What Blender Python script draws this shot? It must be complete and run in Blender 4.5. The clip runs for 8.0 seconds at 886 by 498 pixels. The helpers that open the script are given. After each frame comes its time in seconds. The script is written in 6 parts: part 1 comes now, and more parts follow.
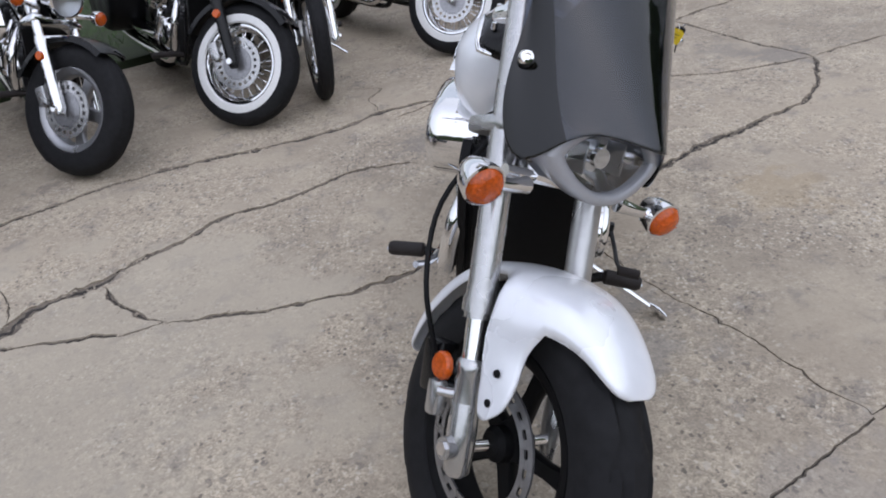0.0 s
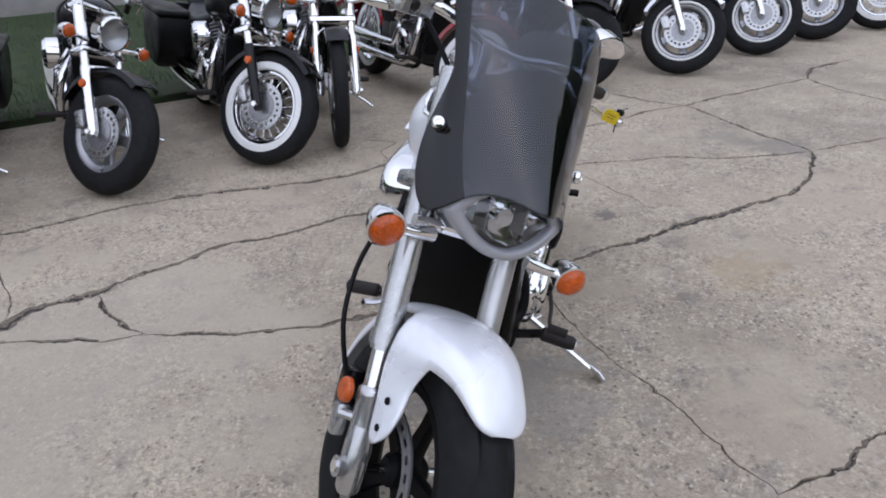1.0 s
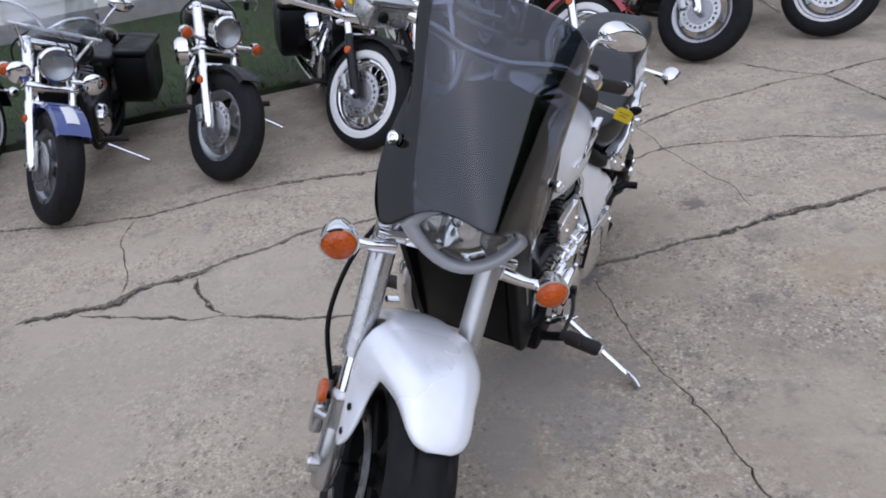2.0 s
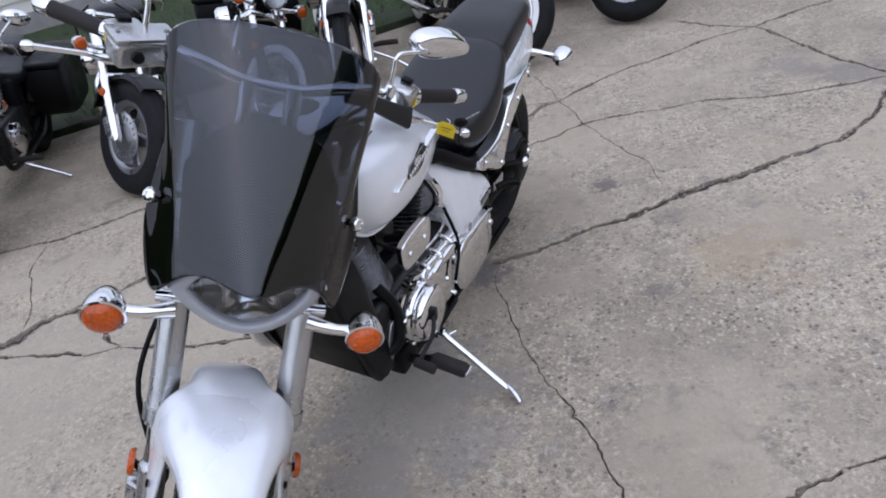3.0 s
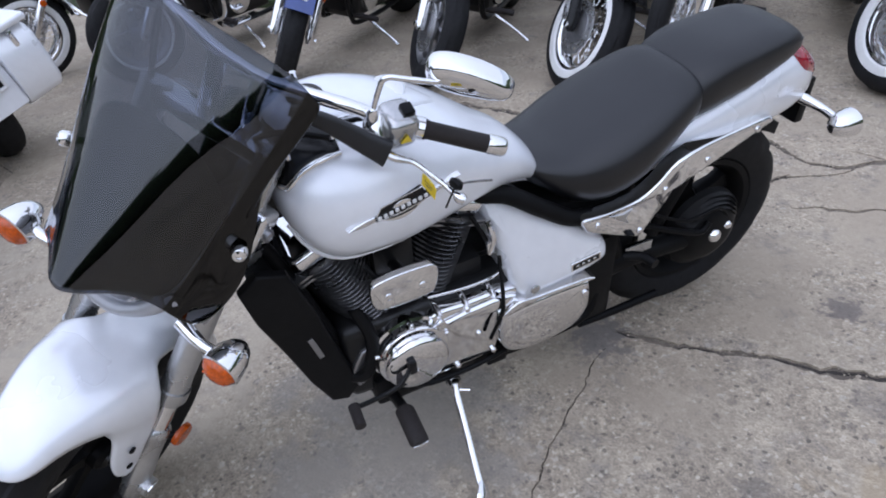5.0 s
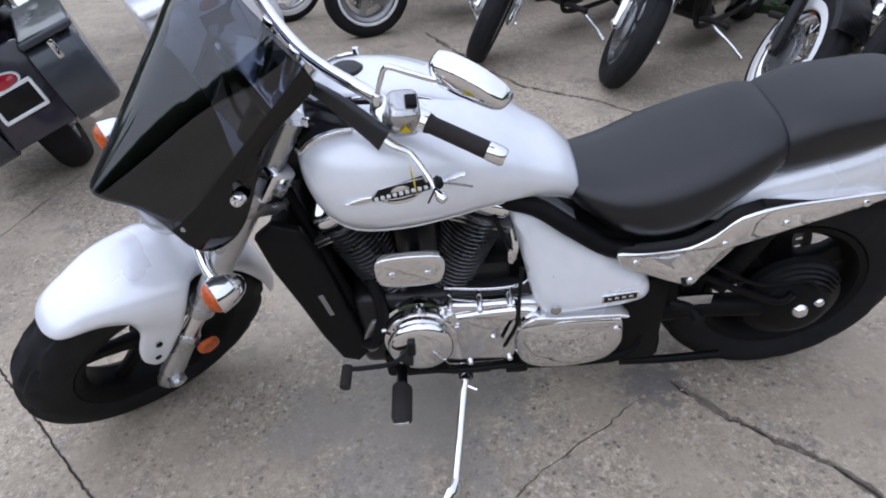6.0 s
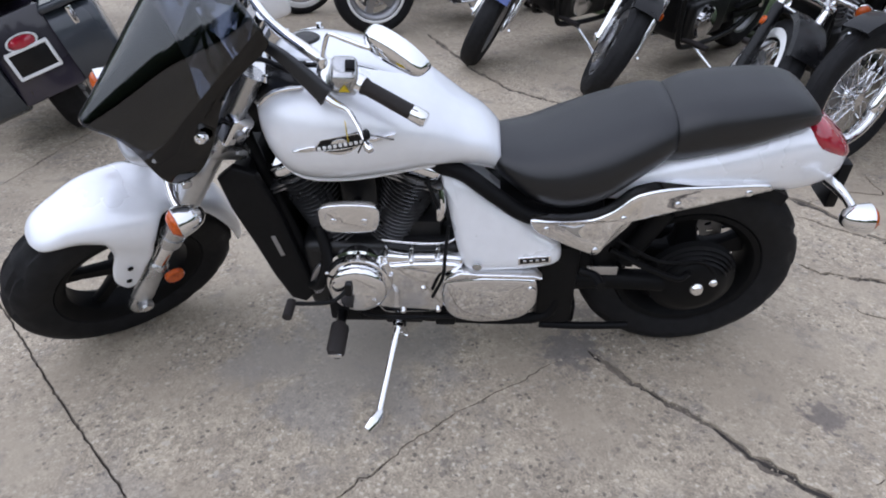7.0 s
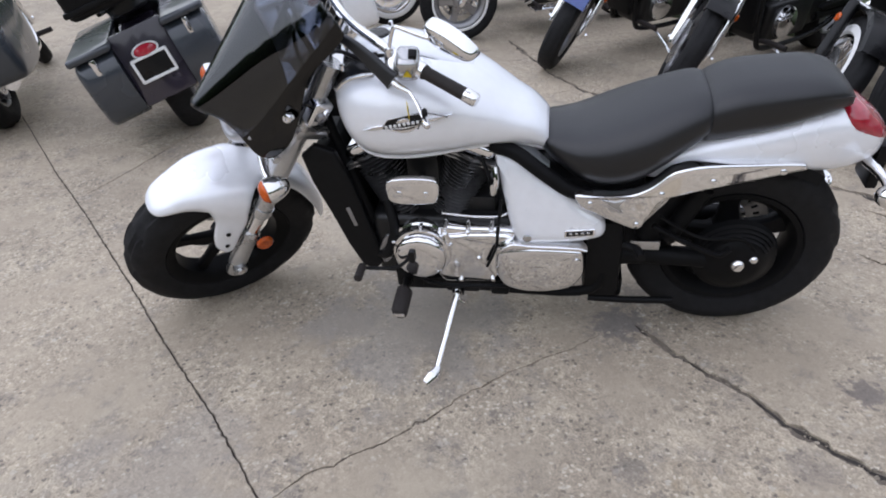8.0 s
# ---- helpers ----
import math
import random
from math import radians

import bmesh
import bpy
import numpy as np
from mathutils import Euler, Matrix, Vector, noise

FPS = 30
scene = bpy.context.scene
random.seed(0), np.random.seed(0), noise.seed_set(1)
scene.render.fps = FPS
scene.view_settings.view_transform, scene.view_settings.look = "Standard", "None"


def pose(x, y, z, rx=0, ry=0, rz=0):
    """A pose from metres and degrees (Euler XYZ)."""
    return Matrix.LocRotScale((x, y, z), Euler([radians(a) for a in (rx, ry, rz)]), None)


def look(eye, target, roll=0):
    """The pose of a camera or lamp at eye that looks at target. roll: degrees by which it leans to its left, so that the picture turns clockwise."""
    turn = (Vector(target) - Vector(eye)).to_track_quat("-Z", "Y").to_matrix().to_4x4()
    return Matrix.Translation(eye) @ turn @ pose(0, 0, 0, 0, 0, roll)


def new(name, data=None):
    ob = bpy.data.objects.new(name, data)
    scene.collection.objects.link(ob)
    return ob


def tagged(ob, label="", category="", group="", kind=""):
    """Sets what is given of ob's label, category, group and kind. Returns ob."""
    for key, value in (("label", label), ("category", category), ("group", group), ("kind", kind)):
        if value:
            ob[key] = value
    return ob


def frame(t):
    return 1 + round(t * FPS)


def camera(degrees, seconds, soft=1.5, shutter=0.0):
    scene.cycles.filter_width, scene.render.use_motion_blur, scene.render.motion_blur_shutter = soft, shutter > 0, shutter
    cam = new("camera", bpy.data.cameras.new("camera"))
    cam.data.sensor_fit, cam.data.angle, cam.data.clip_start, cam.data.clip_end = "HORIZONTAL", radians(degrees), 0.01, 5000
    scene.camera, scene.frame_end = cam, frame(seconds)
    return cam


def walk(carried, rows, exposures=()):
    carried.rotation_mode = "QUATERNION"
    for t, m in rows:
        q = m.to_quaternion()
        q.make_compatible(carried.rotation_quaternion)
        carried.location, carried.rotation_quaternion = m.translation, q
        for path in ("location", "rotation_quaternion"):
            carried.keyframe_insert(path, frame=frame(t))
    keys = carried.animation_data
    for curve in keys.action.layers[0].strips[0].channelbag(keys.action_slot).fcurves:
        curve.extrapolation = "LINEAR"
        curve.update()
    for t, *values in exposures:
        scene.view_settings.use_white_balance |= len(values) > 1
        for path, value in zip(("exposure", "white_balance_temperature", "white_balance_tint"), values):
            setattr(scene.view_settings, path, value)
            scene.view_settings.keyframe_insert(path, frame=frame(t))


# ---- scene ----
cam = camera(65.8, 8.0, soft=1.9)
PATH = [
    (0, (0.012, 0.173, 1.376), (0.033, 1.858, 0.299), -7.4),
    (0.5, (0.191, 0.176, 1.385), (0.042, 1.941, 0.456), -5.7),
    (1, (0.259, 0.025, 1.402), (0.186, 1.797, 0.477), -2.8),
    (1.2, (0.302, -0.01, 1.411), (0.187, 1.757, 0.481), -2.9),
    (2.3, (0.77, 0.181, 1.461), (0.169, 1.822, 0.489), -10.6),
    (2.5, (0.819, 0.227, 1.467), (0.262, 1.873, 0.477), -10.7),
    (3, (1.027, 0.378, 1.448), (0.485, 1.994, 0.402), -14.7),
    (3.5, (1.194, 0.581, 1.452), (0.415, 2.075, 0.374), -12.3),
    (4, (1.27, 0.769, 1.448), (0.451, 2.157, 0.264), -8.9),
    (4.5, (1.478, 0.957, 1.438), (0.404, 2.194, 0.291), -9.7),
    (5, (1.504, 1.171, 1.42), (0.135, 2.132, 0.324), -7.9),
    (5.2, (1.487, 1.214, 1.408), (0.1, 2.129, 0.294), -6.2),
    (6.3, (1.839, 1.599, 1.414), (0.174, 1.908, 0.351), -4.9),
    (6.5, (1.913, 1.578, 1.427), (0.273, 1.984, 0.356), -1.7),
    (7, (2.014, 1.647, 1.413), (0.36, 2.043, 0.36), -0.2),
    (7.5, (2.1, 1.753, 1.382), (0.438, 1.991, 0.295), -2.1),
    (8, (2.268, 1.695, 1.421), (0.551, 1.841, 0.405), -3.3),
]
walk(cam, [(t, look(eye, target, roll)) for t, eye, target, roll in PATH], [(0, 0.35, 6650, 16), (1, 0.34, 6500, 17), (2.5, 0.29, 6330, 18), (3.5, 0.42, 6230, 18), (5, 0.43, 6150, 17), (6.5, 0.52, 6400, 17), (7, 0.53, 6450, 16), (8, 0.56, 6650, 16)])

# ---------- light ----------
SUN_UP, SUN_ROUND = radians(60), radians(165)
world = bpy.data.worlds.new("overcast_sky")
scene.world = world
world.use_nodes = True
wn = world.node_tree
for n in list(wn.nodes):
    wn.nodes.remove(n)
sky = wn.nodes.new("ShaderNodeTexSky")
sky.sky_type, sky.sun_disc = "NISHITA", False
sky.sun_elevation, sky.sun_rotation = SUN_UP, SUN_ROUND
sky.air_density, sky.dust_density, sky.ozone_density = 1.6, 0.25, 1.0
grey = wn.nodes.new("ShaderNodeHueSaturation")
grey.inputs["Saturation"].default_value = 0.52
back = wn.nodes.new("ShaderNodeBackground")
back.inputs["Strength"].default_value = 0.172
# an overcast sky is about three times as bright overhead as at the horizon
where, split, rise, lift = (wn.nodes.new("ShaderNode" + k) for k in ("TexCoord", "SeparateXYZ", "MapRange", "VectorMath"))
rise.inputs["To Min"].default_value, rise.inputs["To Max"].default_value = 0.6, 1.4
lift.operation = "SCALE"
wn.links.new(where.outputs["Generated"], split.inputs[0])
wn.links.new(split.outputs["Z"], rise.inputs["Value"])
wout = wn.nodes.new("ShaderNodeOutputWorld")
wn.links.new(sky.outputs[0], grey.inputs["Color"])
wn.links.new(grey.outputs[0], lift.inputs[0])
wn.links.new(rise.outputs[0], lift.inputs["Scale"])
wn.links.new(lift.outputs[0], back.inputs["Color"])
wn.links.new(back.outputs[0], wout.inputs["Surface"])

sun_data = bpy.data.lights.new("sun", "SUN")
sun_data.energy, sun_data.angle, sun_data.color = 0.6, radians(175), (1.0, 0.985, 0.96)
sun = new("sun", sun_data)
sun.matrix_basis = look((3 * math.sin(SUN_ROUND), 3 * math.cos(SUN_ROUND), 3 * math.tan(SUN_UP)), (0, 0, 0))


# ---------- materials ----------
def material(name, colour, rough=0.5, metal=0.0, coat=0.0, grain=0.0, size=60.0, bump=0.0, bump_size=200.0, dirt=0.0, alpha=None, trans=0.0, ior=1.45, spec=0.5):
    """A principled material with colour variation at two scales, a varied roughness and a fine bump."""
    m = bpy.data.materials.new(name)
    m.use_nodes = True
    t = m.node_tree
    b = t.nodes["Principled BSDF"]
    b.inputs["Base Color"].default_value = (*colour, 1)
    b.inputs["Roughness"].default_value = rough
    b.inputs["Metallic"].default_value = metal
    b.inputs["Coat Weight"].default_value = coat
    b.inputs["Coat Roughness"].default_value = 0.06
    b.inputs["IOR"].default_value = ior
    b.inputs["Specular IOR Level"].default_value = spec
    b.inputs["Transmission Weight"].default_value = trans
    co = t.nodes.new("ShaderNodeTexCoord")
    if grain or dirt:
        fine, wide = t.nodes.new("ShaderNodeTexNoise"), t.nodes.new("ShaderNodeTexNoise")
        fine.inputs["Scale"].default_value, wide.inputs["Scale"].default_value = size, size / 9
        fine.inputs["Detail"].default_value = wide.inputs["Detail"].default_value = 4
        for n in (fine, wide):
            t.links.new(co.outputs["Object"], n.inputs["Vector"])
        add = t.nodes.new("ShaderNodeMath")
        add.operation = "ADD"
        t.links.new(fine.outputs["Fac"], add.inputs[0])
        t.links.new(wide.outputs["Fac"], add.inputs[1])
        span = t.nodes.new("ShaderNodeMapRange")
        span.inputs["From Min"].default_value, span.inputs["From Max"].default_value = 0.7, 1.3
        span.inputs["To Min"].default_value, span.inputs["To Max"].default_value = 1 - grain, 1 + grain
        t.links.new(add.outputs[0], span.inputs["Value"])
        mul = t.nodes.new("ShaderNodeVectorMath")
        mul.operation = "SCALE"
        mul.inputs[0].default_value = colour
        t.links.new(span.outputs[0], mul.inputs["Scale"])
        t.links.new(mul.outputs[0], b.inputs["Base Color"])
        rr = t.nodes.new("ShaderNodeMapRange")
        rr.inputs["From Min"].default_value, rr.inputs["From Max"].default_value = 0.35, 0.65
        rr.inputs["To Min"].default_value, rr.inputs["To Max"].default_value = max(0.02, rough - dirt), min(1, rough + dirt)
        t.links.new(wide.outputs["Fac"], rr.inputs["Value"])
        t.links.new(rr.outputs[0], b.inputs["Roughness"])
    if bump:
        bn, bp = t.nodes.new("ShaderNodeTexNoise"), t.nodes.new("ShaderNodeBump")
        bn.inputs["Scale"].default_value, bn.inputs["Detail"].default_value = bump_size, 3
        bp.inputs["Strength"].default_value, bp.inputs["Distance"].default_value = bump, 0.002
        t.links.new(co.outputs["Object"], bn.inputs["Vector"])
        t.links.new(bn.outputs["Fac"], bp.inputs["Height"])
        t.links.new(bp.outputs["Normal"], b.inputs["Normal"])
    return m


def smoked(name, tint, coat_rough=0.03, ior=1.5):
    """Tinted acrylic sheet: lets part of the light through unbent and mirrors the rest by Fresnel."""
    m = bpy.data.materials.new(name)
    m.use_nodes = True
    t = m.node_tree
    t.nodes.remove(t.nodes["Principled BSDF"])
    out = t.nodes["Material Output"]
    clear, gloss, mix, fres = (t.nodes.new("ShaderNode" + k) for k in ("BsdfTransparent", "BsdfGlossy", "MixShader", "LayerWeight"))
    clear.inputs["Color"].default_value = (*tint, 1)
    gloss.inputs["Roughness"].default_value = coat_rough
    gloss.inputs["Color"].default_value = (1, 1, 1, 1)
    fres.inputs["Blend"].default_value = 0.5
    # the share of mirrored light, the same on both sides of the thin sheet
    power, span = t.nodes.new("ShaderNodeMath"), t.nodes.new("ShaderNodeMapRange")
    power.operation = "POWER"
    power.inputs[1].default_value = 5
    span.inputs["To Min"].default_value = ((ior - 1) / (ior + 1)) ** 2
    t.links.new(fres.outputs["Facing"], power.inputs[0])
    t.links.new(power.outputs[0], span.inputs["Value"])
    t.links.new(span.outputs[0], mix.inputs[0])
    t.links.new(clear.outputs[0], mix.inputs[1])
    t.links.new(gloss.outputs[0], mix.inputs[2])
    t.links.new(mix.outputs[0], out.inputs["Surface"])
    return m


WHITE = material("pearl_white_paint", (0.85, 0.87, 0.91), 0.3, 0.22, coat=0.8, grain=0.03, size=30, dirt=0.05)
CHROME = material("chrome", (0.83, 0.83, 0.84), 0.06, 1.0, grain=0.03, size=20, dirt=0.03)
SATIN = material("satin_silver", (0.5, 0.5, 0.5), 0.27, 0.85, grain=0.06, size=60, dirt=0.08)
ALLOY = material("cast_alloy", (0.34, 0.34, 0.35), 0.35, 0.9, grain=0.08, size=50, dirt=0.1)
RUBBER = material("tyre_rubber", (0.011, 0.011, 0.012), 0.72, spec=0.25, grain=0.35, size=40, dirt=0.12, bump=0.3, bump_size=300)
BLACK = material("black_paint", (0.006, 0.006, 0.0066), 0.3, spec=0.28, grain=0.2, size=40, dirt=0.1, coat=0.1)
PLASTIC = material("black_plastic", (0.0065, 0.0065, 0.007), 0.42, spec=0.15, grain=0.2, size=60, dirt=0.1, bump=0.15)
DULL = material("dull_black_paint", (0.006, 0.006, 0.0065), 0.5, spec=0.12, grain=0.2, size=40, dirt=0.1)
ENGINE = material("engine_black", (0.008, 0.008, 0.0085), 0.4, 0.1, grain=0.3, size=50, dirt=0.12)
FIN = material("fin_edge_metal", (0.3, 0.3, 0.31), 0.32, 0.85, grain=0.2, size=70, dirt=0.1)
FIN_BLACK = material("black_cylinder_fin", (0.14, 0.14, 0.144), 0.3, 0.85, grain=0.3, size=70, dirt=0.12)
VINYL = material("seat_vinyl", (0.006, 0.0066, 0.0085), 0.4, spec=0.66, grain=0.18, size=25, dirt=0.05, bump=0.18, bump_size=520)
GRIP = material("grip_rubber", (0.02, 0.016, 0.015), 0.75, grain=0.2, size=80, dirt=0.1, bump=0.5, bump_size=400)
AMBER = material("amber_lens", (0.46, 0.07, 0.002), 0.14, coat=0.35, grain=0.45, size=140, dirt=0.04, bump=0.9, bump_size=170)
RED = material("red_lens", (0.38, 0.012, 0.03), 0.12, coat=1.0, grain=0.2, size=60, dirt=0.04)
MIRROR = material("mirror_glass", (0.8, 0.8, 0.8), 0.01, 1.0)
SHIELD = smoked("smoked_acrylic", (0.33, 0.355, 0.41), ior=1.62)
# deeper side tint that also stands in for dark trees mirrored in the panels
SHIELD_SIDE = smoked("smoked_acrylic_dark_reflection", (0.018, 0.018, 0.021), ior=1.5)
CLEAR = smoked("clear_lens", (0.86, 0.88, 0.9), ior=1.75)
SILVER = material("silver_paint", (0.36, 0.365, 0.385), 0.34, 0.2, coat=0.5, grain=0.05, size=60, dirt=0.06)
YELLOW = material("yellow_tag_card", (0.72, 0.52, 0.02), 0.6, grain=0.1, size=80, dirt=0.05)
DARKPRINT = material("dark_print", (0.03, 0.03, 0.03), 0.5)
BLUEPAINT = material("blue_paint", (0.03, 0.06, 0.22), 0.2, coat=0.8, grain=0.08, size=20, dirt=0.04)
BRIGHTBLUE = material("bright_blue_paint", (0.02, 0.13, 0.42), 0.2, coat=0.8, grain=0.08, size=20, dirt=0.04)
REDPAINT = material("red_paint", (0.28, 0.012, 0.02), 0.2, coat=0.8, grain=0.08, size=20, dirt=0.04)
GREENPAINT = material("dark_green_paint", (0.012, 0.02, 0.022), 0.2, coat=0.8, grain=0.08, size=20, dirt=0.04)
GREYPAINT = material("slate_grey_paint", (0.035, 0.042, 0.052), 0.3, coat=0.6, grain=0.08, size=20, dirt=0.05)
PURPLE = material("dark_purple_paint", (0.022, 0.018, 0.03), 0.25, coat=0.7, grain=0.08, size=20, dirt=0.05)
WHITEWALL = material("whitewall_rubber", (0.75, 0.75, 0.74), 0.6, grain=0.06, size=50, dirt=0.1)
PAPER = material("white_card", (0.75, 0.75, 0.75), 0.6, grain=0.03, size=60, dirt=0.05)
SIDING = material("painted_siding", (0.62, 0.60, 0.55), 0.6, grain=0.06, size=4, dirt=0.1, bump=0.2, bump_size=30)
FOUND = material("foundation_block", (0.27, 0.26, 0.25), 0.85, grain=0.18, size=6, dirt=0.1, bump=0.6, bump_size=60)


def concrete():
    m = bpy.data.materials.new("worn_concrete")
    m.use_nodes = True
    t = m.node_tree
    b = t.nodes["Principled BSDF"]
    co = t.nodes.new("ShaderNodeTexCoord")

    def noise_tex(scale, detail=5, rough=0.6):
        n = t.nodes.new("ShaderNodeTexNoise")
        n.inputs["Scale"].default_value, n.inputs["Detail"].default_value, n.inputs["Roughness"].default_value = scale, detail, rough
        t.links.new(co.outputs["Object"], n.inputs["Vector"])
        return n.outputs["Fac"]

    def ramp(value, lo, hi, a=0.0, z=1.0):
        r = t.nodes.new("ShaderNodeMapRange")
        r.interpolation_type = "SMOOTHSTEP"
        for k, v in (("From Min", lo), ("From Max", hi), ("To Min", a), ("To Max", z)):
            r.inputs[k].default_value = v
        t.links.new(value, r.inputs["Value"])
        return r.outputs[0]

    def mix(fac, a, c):
        n = t.nodes.new("ShaderNodeMix")
        n.data_type = "RGBA"
        t.links.new(fac, n.inputs["Factor"])
        for k, v in ((6, a), (7, c)):
            if isinstance(v, tuple):
                n.inputs[k].default_value = (*v, 1)
            else:
                t.links.new(v, n.inputs[k])
        return n.outputs[2]

    def times(a, c):
        n = t.nodes.new("ShaderNodeMath")
        n.operation = "MULTIPLY"
        t.links.new(a, n.inputs[0])
        t.links.new(c, n.inputs[1])
        return n.outputs[0]

    col = mix(ramp(noise_tex(0.55), 0.35, 0.68), (0.394, 0.328, 0.246), (0.274, 0.229, 0.175))
    col = mix(ramp(noise_tex(2.6, 7, 0.65), 0.42, 0.66, 0, 0.7), col, (0.43, 0.365, 0.275))
    col = mix(ramp(noise_tex(7, 7, 0.72), 0.52, 0.68, 0, 0.6), col, (0.2, 0.18, 0.16))
    # exposed aggregate: a mosaic of sand grains and pebbles, pale and dark
    def grains(col, scale, lo, hi, mask):
        peb = t.nodes.new("ShaderNodeTexVoronoi")
        peb.inputs["Scale"].default_value = scale
        warp = t.nodes.new("ShaderNodeVectorMath")
        warp.operation = "ADD"
        wn2 = t.nodes.new("ShaderNodeTexNoise")
        wn2.inputs["Scale"].default_value = scale * 1.7
        shrink = t.nodes.new("ShaderNodeVectorMath")
        shrink.operation = "SCALE"
        shrink.inputs["Scale"].default_value = 0.9 / scale
        t.links.new(co.outputs["Object"], wn2.inputs["Vector"])
        t.links.new(wn2.outputs["Color"], shrink.inputs[0])
        t.links.new(co.outputs["Object"], warp.inputs[0])
        t.links.new(shrink.outputs[0], warp.inputs[1])
        t.links.new(warp.outputs[0], peb.inputs["Vector"])
        sep = t.nodes.new("ShaderNodeSeparateColor")
        t.links.new(peb.outputs["Color"], sep.inputs[0])
        light = t.nodes.new("ShaderNodeMapRange")
        for k, v in (("To Min", lo), ("To Max", hi)):
            light.inputs[k].default_value = v
        t.links.new(sep.outputs[0], light.inputs["Value"])
        sc = t.nodes.new("ShaderNodeVectorMath")
        sc.operation = "SCALE"
        t.links.new(col, sc.inputs[0])
        t.links.new(light.outputs[0], sc.inputs["Scale"])
        return mix(mask, col, sc.outputs[0])

    worn = ramp(noise_tex(2.1, 7, 0.7), 0.38, 0.58, 0.15, 1.0)
    col = grains(col, 190, 0.74, 1.28, worn)
    col = grains(col, 60, 0.84, 1.18, worn)

    def pebbles(col, scale, keep, colour, amount):
        """Single stones that show in the worn surface: a few of the cells, each a small uneven spot."""
        cell = t.nodes.new("ShaderNodeTexVoronoi")
        cell.inputs["Scale"].default_value = scale
        t.links.new(co.outputs["Object"], cell.inputs["Vector"])
        rgb = t.nodes.new("ShaderNodeSeparateColor")
        t.links.new(cell.outputs["Color"], rgb.inputs[0])
        edge = t.nodes.new("ShaderNodeMath")
        edge.operation = "ADD"
        t.links.new(cell.outputs["Distance"], edge.inputs[0])
        t.links.new(ramp(noise_tex(scale * 2.2, 2), 0.3, 0.7, -0.16, 0.16), edge.inputs[1])
        spot = times(ramp(edge.outputs[0], 0.42, 0.25), ramp(rgb.outputs[0], keep, keep + 0.03, 0, amount))
        return mix(times(spot, worn), col, colour)

    col = pebbles(col, 62, 0.74, (0.56, 0.49, 0.39), 0.9)
    col = pebbles(col, 55, 0.8, (0.11, 0.095, 0.08), 0.85)
    col = pebbles(col, 28, 0.88, (0.16, 0.14, 0.12), 0.6)
    col = pebbles(col, 36, 0.9, (0.5, 0.45, 0.38), 0.6)
    col = mix(times(ramp(noise_tex(26, 5, 0.75), 0.58, 0.68, 0, 0.6), worn), col, (0.15, 0.13, 0.112))
    # oil spots
    spots = t.nodes.new("ShaderNodeTexVoronoi")
    spots.inputs["Scale"].default_value = 2.3
    t.links.new(co.outputs["Object"], spots.inputs["Vector"])
    sc = t.nodes.new("ShaderNodeSeparateColor")
    t.links.new(spots.outputs["Color"], sc.inputs[0])
    wob = t.nodes.new("ShaderNodeMath")
    wob.operation = "ADD"
    t.links.new(spots.outputs["Distance"], wob.inputs[0])
    t.links.new(ramp(noise_tex(14), 0.3, 0.7, -0.09, 0.09), wob.inputs[1])
    col = mix(times(ramp(wob.outputs[0], 0.17, 0.06, 0, 0.5), ramp(sc.outputs[0], 0.55, 0.7)), col, (0.15, 0.13, 0.12))
    # drip stains and a rusty patch beside the parked machine, broad darker and paler patches
    for x, y, r, c, k in ((0.92, 3.01, 0.075, (0.14, 0.12, 0.11), 0.75), (1.085, 2.25, 0.06, (0.16, 0.14, 0.12), 0.6), (1.35, 2.42, 0.22, (0.36, 0.27, 0.16), 0.4), (2.1, 3.88, 0.22, (0.2, 0.18, 0.16), 0.6), (0.02, 3.3, 0.14, (0.19, 0.17, 0.15), 0.6), (1.86, 4.05, 0.16, (0.22, 0.2, 0.175), 0.5), (0.35, 1.75, 0.4, (0.27, 0.25, 0.225), 0.55), (0.48, 2.43, 0.12, (0.15, 0.135, 0.125), 0.75), (-1.1, 1.85, 1.0, (0.44, 0.385, 0.3), 0.5), (0.95, 1.0, 0.35, (0.28, 0.25, 0.22), 0.4)):
        d = t.nodes.new("ShaderNodeVectorMath")
        d.operation = "DISTANCE"
        t.links.new(co.outputs["Object"], d.inputs[0])
        d.inputs[1].default_value = (x, y, 0)
        w = t.nodes.new("ShaderNodeMath")
        w.operation = "ADD"
        t.links.new(d.outputs["Value"], w.inputs[0])
        t.links.new(ramp(noise_tex(3.5 / r * 0.6), 0.3, 0.7, -0.45 * r, 0.45 * r), w.inputs[1])
        col = mix(ramp(w.outputs[0], r, r * 0.45, 0, k), col, c)
    t.links.new(col, b.inputs["Base Color"])
    b.inputs["Roughness"].default_value = 0.82
    bump, bump2 = t.nodes.new("ShaderNodeBump"), t.nodes.new("ShaderNodeBump")
    bump.inputs["Strength"].default_value, bump.inputs["Distance"].default_value = 0.5, 0.003
    bump2.inputs["Strength"].default_value, bump2.inputs["Distance"].default_value = 0.35, 0.02
    t.links.new(noise_tex(160, 4), bump.inputs["Height"])
    t.links.new(noise_tex(6, 5), bump2.inputs["Height"])
    t.links.new(bump2.outputs["Normal"], bump.inputs["Normal"])
    t.links.new(bump.outputs["Normal"], b.inputs["Normal"])
    return m


